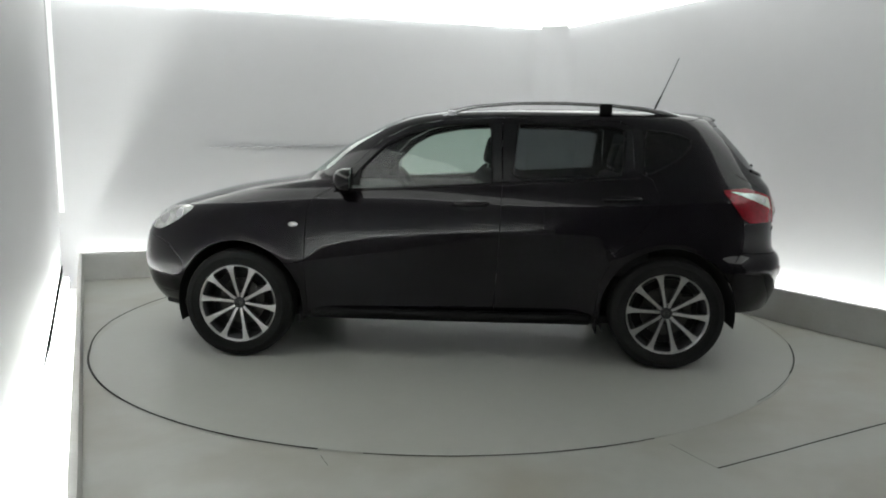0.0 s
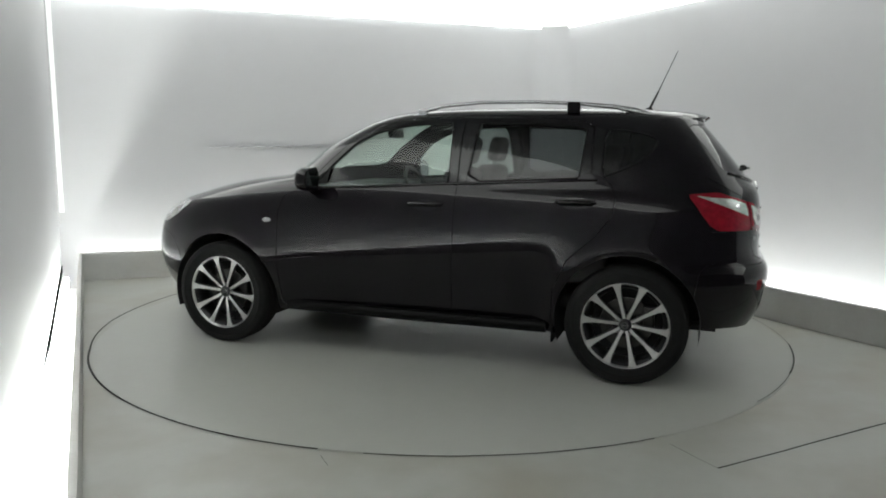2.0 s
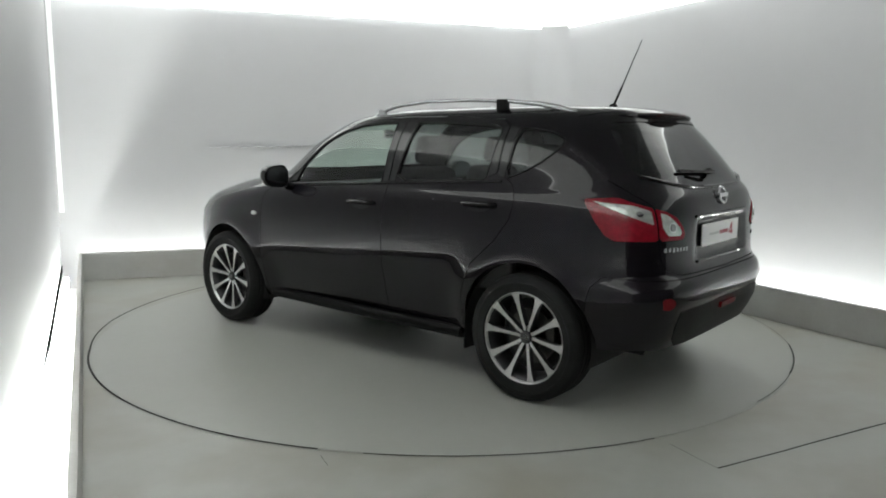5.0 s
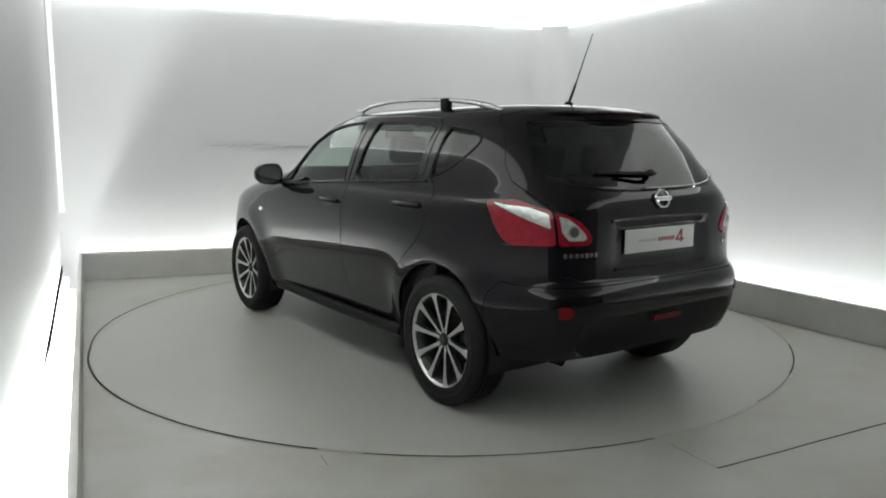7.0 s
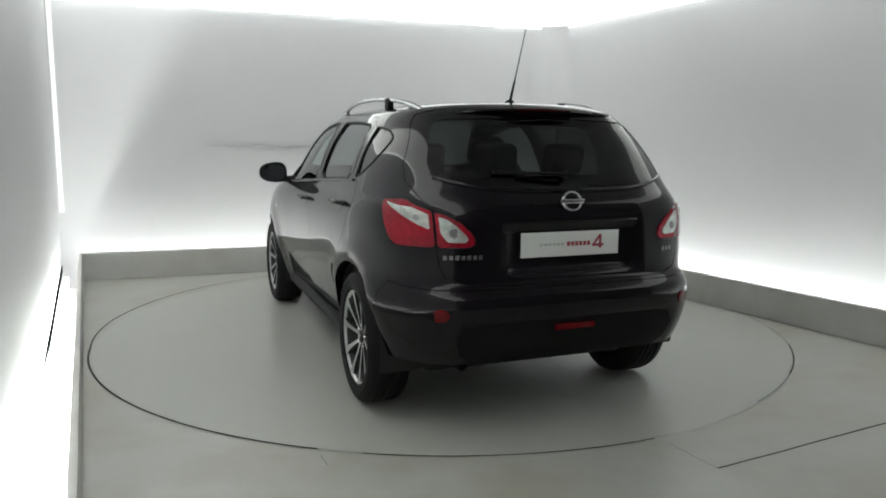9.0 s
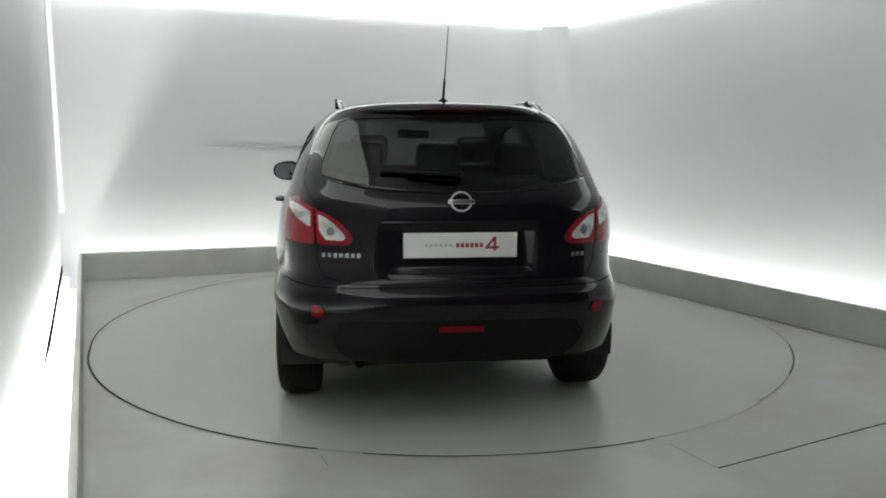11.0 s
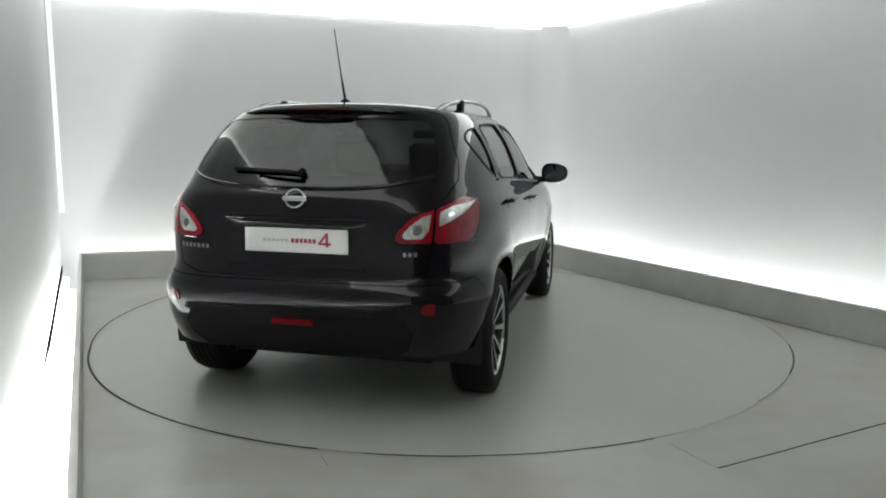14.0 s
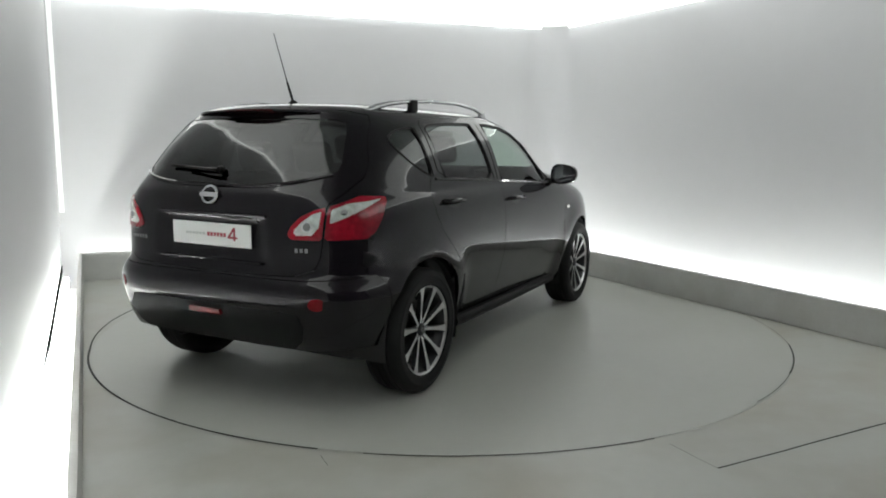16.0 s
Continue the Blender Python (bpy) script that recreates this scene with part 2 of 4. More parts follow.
def room():
    # floor sheet with a round opening for the disc
    bm = bmesh.new()
    n = 128
    ring = [bm.verts.new(((R_DISC + 0.001) * math.cos(2 * math.pi * k / n), (R_DISC + 0.001) * math.sin(2 * math.pi * k / n), 0)) for k in range(n)]
    far = []
    for k in range(n):
        d = Vector((math.cos(2 * math.pi * k / n), math.sin(2 * math.pi * k / n)))
        best = 99
        for i in range(4):
            a, b = inner[i], inner[(i + 1) % 4]
            e = b - a
            k2 = d.x * e.y - d.y * e.x
            if abs(k2) > 1e-9:
                s = (a.x * e.y - a.y * e.x) / k2
                u = (a.x * d.y - a.y * d.x) / k2
                if s > 0 and -1e-6 <= u <= 1 + 1e-6:
                    best = min(best, s)
        best = max(best, R_DISC + 0.02)
        far.append(bm.verts.new((d.x * best, d.y * best, 0)))
    for k in range(n):
        bm.faces.new((ring[k], ring[(k + 1) % n], far[(k + 1) % n], far[k]))
    o = part("floor_surface", bm, M_FLOOR, floor, smooth=False)
    for side, kerb_h, a, b, drop, normal in (
        ("left", 0.262, 0, 3, 0.0, NL), ("back", 0.262, 0, 1, 0.004, NB), ("right", 0.252, 1, 2, 0.008, NR)):
        th = 0.03 if side == "left" else 0.045
        p, q = inner[a], inner[b]
        bm = bmesh.new()
        d = (q - p).normalized()
        p2, q2 = (p + normal * th, q + normal * th)
        if side != "left":
            slab(bm, [tuple(p - d * (0.0 if side == "right" else 0.03)), tuple(q + d * 0.04), tuple(q2 + d * 0.04), tuple(p2 - d * (0.0 if side == "right" else 0.03))], -0.2, kerb_h)
        else:
            slab(bm, [tuple(p), tuple(q), tuple(q2), tuple(p2)], -0.2, kerb_h)
        bmesh.ops.bevel(bm, geom=bm.edges[:], offset=0.006, segments=2, affect="EDGES")
        k = part("kerb_" + side, bm, M_KERB)
        tagged(k, "grey painted upstand hiding the lights at the wall foot", "kerb", kind="structure")
        # lamp tube lying in the trough
        t0 = p + normal * (0.145 if side == "left" else 0.185)
        t1 = q + normal * (0.145 if side == "left" else 0.185)
        bm = bmesh.new()
        tz = 0.02 if side == "left" else -0.10
        tube(bm, [(*t0, tz), (*t1, tz)], 0.02, 12)
        o = part("trough_or_fill_tube", bm, {"left": M_TUBE_L, "back": M_TUBE, "right": M_TUBE_R}[side])
        tagged(o, "white fluorescent tube lying in the floor trough", "lamp", group="trough lamps")
        if side != "left":
            # second, unseen tube added to brighten the foot of this wall
            t0, t1 = wall[a] - normal * 0.075, wall[b] - normal * 0.075
            d0 = (t1 - t0).normalized()
            bm = bmesh.new()
            tube(bm, [(*(t0 + d0 * 0.3), 0.0), (*(t1 - d0 * 0.3), 0.0)], 0.02, 12)
            o = part("trough_or_fill_tube", bm, M_FILL_W if side == "back" else M_FILL_WR)
            tagged(o, "unseen white fill tube added along the foot of the wall", "lamp", group="trough lamps")
        # wall sheet
        w0, w1, o0, o1 = wall[a], wall[b], outer[a], outer[b]
        bm = bmesh.new()
        if side == "back":
            w1, o1 = ARC[0][0], ARC[0][1]
        if side == "right":
            w0, o0 = ARC[-1][0], ARC[-1][1]
        slab(bm, [tuple(w0), tuple(w1), tuple(o1), tuple(o0)], -0.2, TOP)
        o = part("wall_" + side, bm, M_WALL, smooth=False)
        tagged(o, "pale grey smooth lightbox wall lit from its foot", "wall", kind="structure")
        # cove light strip leaning in above the wall
        bm = bmesh.new()
        w0, w1 = wall[a], wall[b]
        deep = 1.05 if side == "left" else 1.4
        slab(bm, [tuple(w0 - normal * 0.0 + normal * 0.05), tuple(w1 + normal * 0.05), tuple(w1 - normal * deep), tuple(w0 - normal * deep)], TOP + 0.002 + drop, TOP + 0.005 + drop)
        o = part("cove_lamp", bm, M_COVE, smooth=False)
        tagged(o, "white luminous strip along the top of the wall", "lamp", group="cove lamps")
        # fill tube added under the strip, close to the sheet, to brighten its top
        t0, t1 = wall[a] - normal * 0.045, wall[b] - normal * 0.045
        d0 = (t1 - t0).normalized()
        bm = bmesh.new()
        tube(bm, [(*(t0 + d0 * (0.26 if side == "right" else 0.1)), TOP - 0.022), (*(t1 - d0 * (0.26 if side == "back" else 0.1)), TOP - 0.022)], 0.010, 10)
        o = part("cove_fill_tube", bm, M_COVEFILL)
        tagged(o, "unseen white fill tube added along the top of the wall", "lamp", group="cove tubes")
    # open joint along the foot of one wall, and a faint lap in the sheet of another
    base = wall[0] + DL * 0.12
    bm = bmesh.new()
    tube(bm, [(*(base + DL * 3.9 * k / 8 - NL * 0.004), 0.06 + 0.004 * math.sin(k)) for k in range(9)], [0.006, 0.014, 0.0145, 0.014, 0.0135, 0.013, 0.013, 0.011, 0.003], 8)
    o = part("trim", bm, M_GAP)
    tagged(o, "dark open joint along the wall foot", "joint", kind="structure")
    base = KL + NB * (WALL_B - 0.001)
    bm = bmesh.new()
    a = base + DB * 1.19
    tube(bm, [(*(a + DB * 1.8 * k / 8), 1.272 + 0.004 * k) for k in range(9)], [0.004, 0.012, 0.014, 0.014, 0.014, 0.014, 0.014, 0.012, 0.004], 8, 0.25)
    o = part("trim", bm, M_LAP)
    tagged(o, "faint grey lap in the wall sheet", "joint", kind="structure")
    # the sheet bends round the far corner
    bm = bmesh.new()
    rows = []
    for p, q in ARC:
        rows.append([bm.verts.new((*p, -0.2)), bm.verts.new((*q, -0.2)), bm.verts.new((*q, TOP)), bm.verts.new((*p, TOP))])
    for r0, r1 in zip(rows, rows[1:]):
        for k in range(4):
            bm.faces.new((r0[k], r0[(k + 1) % 4], r1[(k + 1) % 4], r1[k]))
    o = part("wall_corner", bm, M_WALL)
    tagged(o, "pale grey wall sheet bent round the far corner", "wall", kind="structure")
    bm = bmesh.new()
    slab(bm, [tuple(p) for p in outer], -0.26, -0.2)
    o = part("trough_floor", bm, M_CEIL, smooth=False)
    tagged(o, "white painted trough bottom under the lights", "floor", kind="structure")
    bm = bmesh.new()
    slab(bm, [tuple(wall[2]), tuple(wall[3]), tuple(outer[3]), tuple(outer[2])], -0.2, TOP + 0.3)
    o = part("wall_front", bm, M_FRONT, smooth=False)
    tagged(o, "plain dark unlit wall at the open end", "wall", kind="structure")
    bm = bmesh.new()
    slab(bm, [tuple(p) for p in outer], TOP + 0.2, TOP + 0.3)
    o = part("ceiling", bm, M_ROOF, smooth=False)
    tagged(o, "grey unlit ceiling over the light strips", "ceiling", kind="structure")


room()


def turntable():
    bm = bmesh.new()
    lathe(bm, [(R_DISC - 0.001, -0.02), (R_DISC - 0.001, 0.0), (R_DISC - 0.05, 0.001), (0.8, 0.001)], 128, "z")
    c = bm.verts.new((0, 0, 0.001))
    bm.verts.ensure_lookup_table()
    ring = bm.verts[128 * 3:128 * 4]
    for k in range(128):
        bm.faces.new((ring[k], ring[(k + 1) % 128], c))
    o = part("turntable", bm, M_DISC)
    tagged(o, "round grey painted turntable flush with the floor", "turntable", kind="structure")
    return o


TURNTABLE = turntable()


# ---- the car: x forwards, y to its left, z up, origin on the ground between the axles ----
def smooth_curve(*pts):
    """A monotone cubic through (a, b) points."""
    xs, ys = np.array([p[0] for p in pts], float), np.array([p[1] for p in pts], float)
    h, d = np.diff(xs), np.diff(ys) / np.diff(xs)
    m = np.zeros(len(xs))
    for i in range(1, len(xs) - 1):
        if d[i - 1] * d[i] > 0:
            a, b = 2 * h[i] + h[i - 1], h[i] + 2 * h[i - 1]
            m[i] = (a + b) / (a / d[i - 1] + b / d[i])
    m[0], m[-1] = d[0], d[-1]

    def f(x):
        x = min(max(x, xs[0]), xs[-1])
        i = min(int(np.searchsorted(xs, x, side="right")) - 1, len(h) - 1)
        t = (x - xs[i]) / h[i]
        return float(ys[i] * (1 + 2 * t) * (1 - t) ** 2 + h[i] * m[i] * t * (1 - t) ** 2 + ys[i + 1] * t * t * (3 - 2 * t) + h[i] * m[i + 1] * t * t * (t - 1))
    return f


Z_LOW, Z_TOP = 0.25, 1.58
AXLE, HUB = 1.315, 0.340
rear_x0 = smooth_curve((0.25, -1.942), (0.32, -1.992), (0.42, -2.042), (0.50, -2.062), (0.62, -2.070), (0.675, -2.060), (0.70, -2.034), (0.73, -2.017), (0.85, -2.010), (1.0, -2.004), (1.08, -1.990), (1.14, -1.947), (1.30, -1.822), (1.42, -1.720), (1.475, -1.675), (1.49, -1.670), (1.515, -1.640), (1.54, -1.560), (1.558, -1.340), (1.57, -1.050), (1.577, -0.800), (1.58, -0.600))
front_x0 = smooth_curve((0.25, 1.95), (0.32, 2.04), (0.42, 2.10), (0.55, 2.125), (0.68, 2.105), (0.80, 2.06), (0.88, 1.98), (0.94, 1.87), (0.98, 1.75), (1.03, 1.58), (1.08, 1.34), (1.11, 1.13), (1.125, 1.02), (1.14, 0.985), (1.20, 0.90), (1.316, 0.75), (1.42, 0.555), (1.48, 0.43), (1.52, 0.31), (1.55, 0.15), (1.568, -0.08), (1.577, -0.38), (1.58, -0.48))
half_w = smooth_curve((0.25, 0.80), (0.29, 0.823), (0.36, 0.838), (0.46, 0.856), (0.56, 0.872), (0.61, 0.8800), (0.66, 0.8830), (0.70, 0.8850), (0.76, 0.8876), (0.82, 0.8893), (0.88, 0.8888), (0.96, 0.883), (1.01, 0.872), (1.055, 0.856), (1.09, 0.838), (1.12, 0.828), (1.30, 0.762), (1.42, 0.695), (1.48, 0.642), (1.515, 0.598), (1.54, 0.525), (1.56, 0.39), (1.574, 0.18), (1.58, 0.06))
mid_x = smooth_curve((0.25, 0.0), (0.9, 0.0), (1.12, -0.15), (1.3, -0.35), (1.58, -0.54))
power_r = smooth_curve((0.25, 5.8), (0.6, 5.9), (0.70, 5.7), (1.0, 5.5), (1.15, 5.2), (1.45, 4.9), (1.58, 3.0))
power_f = smooth_curve((0.25, 4.4), (0.8, 4.6), (0.95, 4.4), (1.03, 4.0), (1.12, 4.0), (1.16, 4.0), (1.45, 4.2), (1.58, 3.0))


def step(a, b, x):
    t = min(max((x - a) / (b - a), 0), 1)
    return t * t * (3 - 2 * t)


def swell(x, y, z):
    """Flared arches and the shallow hollow along the doors: a sideways shift of the skin."""
    if abs(y) < 0.6 or z > 1.1:
        return 0.0
    d = min(math.hypot(x - AXLE, z - HUB), math.hypot(x + AXLE, z - HUB))
    s = 0.017 * math.exp(-((d - 0.425) / 0.095) ** 2)
    # the doors tuck in below a crease that rises towards the tail
    zc = 0.668 - 0.062 * x
    below = 0.5 * ((zc - z) + math.sqrt((zc - z) ** 2 + 0.010 ** 2))
    s -= 0.13 * below * step(-1.03, -0.76, x) * step(1.03, 0.76, x)
    s += 0.016 * step(0.1, 1.3, x) * step(1.95, 1.5, x)
    s += 0.024 * step(-1.0, -1.6, x) * step(0.72, 0.58, z)
    return s * step(0.6, 0.75, abs(y)) * step(1.1, 1.0, z)


def dent(y, z):
    """The plate recess and the bumper's lower insert: a shift of the tail forwards."""
    a = abs(y)
    s = 0.022 * step(0.345, 0.315, a) * step(0.755, 0.775, z) * step(0.985, 0.965, z)
    s += 0.016 * step(0.60, 0.54, a) * step(0.565, 0.545, z)
    return s


def side_y(x, z):
    m = mid_x(z)
    e, n = (rear_x0(z), power_r(z)) if x < m else (front_x0(z), power_f(z))
    t = min(abs((x - m) / (e - m)), 1.0)
    y = half_w(z) * (1 - t ** n) ** (1 / n)
    return y + swell(x, y, z)


def rear_x(y, z):
    m, n, w = mid_x(z), power_r(z), half_w(z)
    t = min(abs(y) / w, 0.9999)
    return m + (rear_x0(z) - m) * (1 - t ** n) ** (1 / n) + dent(y, z)


def front_x(y, z):
    m, n, w = mid_x(z), power_f(z), half_w(z)
    t = min(abs(y) / w, 0.9999)
    return m + (front_x0(z) - m) * (1 - t ** n) ** (1 / n)


def layer(z, count):
    """Half of the plan outline at height z, tail to nose, on the left, evenly spaced."""
    m, w = mid_x(z), half_w(z)
    pts = []
    for e, n, way in ((rear_x0(z), power_r(z), 1), (front_x0(z), power_f(z), -1)):
        seg = []
        for k in range(241):
            q = math.pi / 2 * k / 240
            c, s = max(math.cos(q), 0) ** (2 / n), max(math.sin(q), 0) ** (2 / n)
            seg.append((m + (e - m) * c, w * s))
        pts += seg if way > 0 else seg[::-1][1:]
    p = np.array(pts)
    s = np.r_[0, np.cumsum(np.hypot(*np.diff(p, axis=0).T))]
    u = np.linspace(0, s[-1], count)
    return np.interp(u, s, p[:, 0]), np.interp(u, s, p[:, 1])


def skin_point(x, y, z):
    y2 = y + swell(x, y, z)
    x2 = x + (dent(y, z) if x < -1.8 else 0)
    return x2, y2, z


def body_layers():
    zs = np.linspace(Z_LOW, Z_TOP, 900)
    k = np.array([(z, 0.4 * rear_x0(z), 0.4 * front_x0(z), 0.6 * half_w(z)) for z in zs])
    s = np.r_[0, np.cumsum(np.sqrt((np.diff(k, axis=0) ** 2).sum(1)))]
    return np.interp(np.linspace(0, s[-1], 96), s, zs)


COLS = 118


def body_shell(inset):
    """Closed skin of the body, moved in along its normals by inset."""
    bm = bmesh.new()
    rows = []
    for z in body_layers():
        xs, ys = layer(z, COLS)
        left = [bm.verts.new(skin_point(x, y if 0 < i < COLS - 1 else 0.0, z)) for i, (x, y) in enumerate(zip(xs, ys))]
        right = [bm.verts.new((v.co.x, -v.co.y, v.co.z)) for v in left[1:-1]]
        rows.append(left + right[::-1])
    n = len(rows[0])
    for a, b in zip(rows, rows[1:]):
        for i in range(n):
            bm.faces.new((a[i], b[i], b[(i + 1) % n], a[(i + 1) % n]))
    for ring, flip in ((rows[0], True), (rows[-1], False)):
        c = bm.verts.new(sum((v.co for v in ring), Vector()) / n)
        for i in range(n):
            f = (ring[i], ring[(i + 1) % n], c)
            bm.faces.new(f if flip else f[::-1])
    bmesh.ops.recalc_face_normals(bm, faces=bm.faces)
    bm.normal_update()
    if inset:
        moves = [(v, v.normal.copy()) for v in bm.verts]
        for v, nn in moves:
            v.co -= nn * inset
    return bm


def mesh_of(bm, name="tmp"):
    me = bpy.data.meshes.new(name)
    bm.to_mesh(me)
    bm.free()
    return me


def offset_poly(poly, d):
    """A polygon moved out by d (in, if negative)."""
    area = sum(a[0] * b[1] - b[0] * a[1] for a, b in zip(poly, poly[1:] + poly[:1]))
    sg = 1 if area > 0 else -1
    out = []
    k = len(poly)
    for i in range(k):
        p, a, b = Vector(poly[i]), Vector(poly[i - 1]), Vector(poly[(i + 1) % k])
        n1, n2 = (p - a).normalized(), (b - p).normalized()
        n1, n2 = Vector((n1.y, -n1.x)) * sg, Vector((n2.y, -n2.x)) * sg
        m = (n1 + n2).normalized()
        out.append(tuple(p + m * d / max(0.35, m.dot(n1))))
    return out


def round_poly(poly, cut=0.3, times=2):
    """Corner-cut a polygon into a rounder one."""
    for _ in range(times):
        out = []
        for a, b in zip(poly, poly[1:] + poly[:1]):
            out += [tuple(Vector(a).lerp(Vector(b), cut)), tuple(Vector(a).lerp(Vector(b), 1 - cut))]
        poly, cut = out, 0.25
    return poly


def prism(poly, axis, a, b):
    """A cutter: a polygon in (x, z) drawn along y, in (y, z) along x, or in (x, y) along z."""
    bm = bmesh.new()
    put = {"y": lambda p, d: (p[0], d, p[1]), "x": lambda p, d: (d, p[0], p[1]), "z": lambda p, d: (p[0], p[1], d)}[axis]
    lo, hi = [bm.verts.new(put(p, a)) for p in poly], [bm.verts.new(put(p, b)) for p in poly]
    bm.faces.new(lo[::-1])
    bm.faces.new(hi)
    k = len(poly)
    for i in range(k):
        bm.faces.new((lo[i], lo[(i + 1) % k], hi[(i + 1) % k], hi[i]))
    bmesh.ops.recalc_face_normals(bm, faces=bm.faces)
    bmesh.ops.triangulate(bm, faces=bm.faces)
    return mesh_of(bm)


def cut(me, ops):
    """Cut a closed mesh by a row of (operation, cutter mesh)."""
    ob = new("tmp", me)
    made = [ob]
    for op, cutter in ops:
        c = new("tmp", cutter)
        made.append(c)
        md = ob.modifiers.new("cut", "BOOLEAN")
        md.operation, md.solver, md.object = op, "MANIFOLD", c
        c.hide_render = True
    dg = bpy.context.evaluated_depsgraph_get()
    dg.update()
    res = bpy.data.meshes.new_from_object(ob.evaluated_get(dg))
    for o in made:
        bpy.data.objects.remove(o)
    return res


def mirror_y(poly):
    return [(-a, b) for a, b in poly]


WIN_F = [(0.645, 1.062), (0.55, 1.185), (0.405, 1.330), (0.25, 1.408), (0.05, 1.448), (-0.12, 1.460), (-0.245, 1.462), (-0.262, 1.108), (-0.20, 1.098), (0.35, 1.062)]
WIN_R = [(-0.375, 1.118), (-0.41, 1.455), (-0.44, 1.461), (-0.70, 1.458), (-0.98, 1.442), (-1.04, 1.420), (-1.048, 1.40), (-1.028, 1.165), (-1.01, 1.150)]
WIN_Q = [(-1.150, 1.160), (-1.158, 1.425), (-1.25, 1.420), (-1.36, 1.402), (-1.425, 1.375), (-1.436, 1.350), (-1.405, 1.303), (-1.335, 1.245), (-1.23, 1.188)]
WIN_BACK = [(0.0, 1.135), (0.35, 1.142), (0.56, 1.170), (0.630, 1.205), (0.628, 1.25), (0.578, 1.39), (0.545, 1.445), (0.50, 1.458), (0.0, 1.472)]
WIN_BACK = WIN_BACK + [(-y, z) for y, z in WIN_BACK[-2:0:-1]]
SCREEN = [(0.0, 1.150), (0.60, 1.160), (0.655, 1.175), (0.60, 1.34), (0.52, 1.47), (0.47, 1.495), (0.0, 1.51)]
SCREEN = SCREEN + [(-y, z) for y, z in SCREEN[-2:0:-1]]
DOOR_F = [(0.885, 0.295), (0.885, 0.62), (0.865, 0.90), (0.83, 1.00), (0.715, 1.065), (0.585, 1.212), (0.43, 1.362), (0.265, 1.444), (0.06, 1.484), (-0.12, 1.494), (-0.312, 1.498), (-0.320, 1.12), (-0.305, 0.75), (-0.275, 0.295)]
DOOR_R = [(-0.275, 0.295), (-0.305, 0.75), (-0.320, 1.12), (-0.312, 1.498), (-0.70, 1.496), (-1.02, 1.478), (-1.085, 1.44), (-1.095, 1.20), (-1.20, 1.135), (-1.235, 1.05), (-1.225, 0.96), (-1.14, 0.84), (-0.985, 0.70), (-0.905, 0.52), (-0.885, 0.295)]
GATE = [(0.0, 0.706), (0.52, 0.715), (0.615, 0.745), (0.640, 0.80), (0.649, 0.885), (0.654, 1.05), (0.690, 1.10), (0.715, 1.17), (0.70, 1.25), (0.615, 1.44), (0.575, 1.485), (0.50, 1.505), (0.0, 1.523)]
GATE = GATE + [(-y, z) for y, z in GATE[-2:0:-1]]
BUMPER_R = [(-2.4, 0.2), (-2.4, 0.692), (-2.0, 0.698), (-1.80, 0.705), (-1.735, 0.712), (-1.69, 0.66), (-1.62, 0.2)]
BUMPER_F = [(2.4, 0.2), (2.4, 0.76), (2.02, 0.76), (1.80, 0.70), (1.70, 0.60), (1.64, 0.2)]
BONNET = [(1.03, 0.0), (1.02, 0.45), (0.98, 0.70), (1.3, 0.74), (1.70, 0.66), (1.84, 0.48), (1.90, 0.25), (1.91, 0.0)]
BONNET = BONNET + [(x, -y) for x, y in BONNET[-2:0:-1]]
ARCH_R = 0.402


def arch_cutters():
    out = []
    for x in (AXLE, -AXLE):
        for a, b in ((0.42, 1.3), (-1.3, -0.42)):
            out.append(("DIFFERENCE", prism([(x + ARCH_R * math.cos(2 * math.pi * k / 56), HUB + ARCH_R * math.sin(2 * math.pi * k / 56)) for k in range(56)], "y", a, b)))
    out.append(("DIFFERENCE", prism([(-2.5, 0.1), (-2.5, 0.375), (-1.95, 0.348), (-1.70, 0.352), (-1.61, 0.335), (-1.58, 0.24), (-1.58, 0.1)], "y", -1.3, 1.3)))
    return out


def skin_normals(me, tree, source):
    """Give a cut panel the unbroken skin's normals where it is skin."""
    normals = []
    me.polygons.foreach_set("use_smooth", [True] * len(me.polygons))
    for p in me.polygons:
        fn = p.normal
        for li in p.loop_indices:
            co = me.vertices[me.loops[li].vertex_index].co
            loc, nn, idx, dist = tree.find_nearest(co)
            nrm = fn
            if dist is not None and dist < 0.004:
                f = source.polygons[idx]
                acc, wsum = Vector(), 0.0
                for vi in f.vertices:
                    w = 1.0 / (1e-6 + (source.vertices[vi].co - co).length_squared)
                    acc += source.vertices[vi].normal * w
                    wsum += w
                acc.normalize()
                if acc.dot(fn) > 0.8:
                    nrm = acc
            normals.append(nrm)
    me.normals_split_custom_set(normals)


def panel(name, me, material, parent, tree, source, label=""):
    skin_normals(me, tree, source)
    me.name = name
    me.materials.clear()
    me.materials.append(material)
    ob = new(name, me)
    ob.parent = parent
    if label:
        ob["label"] = label
    return ob


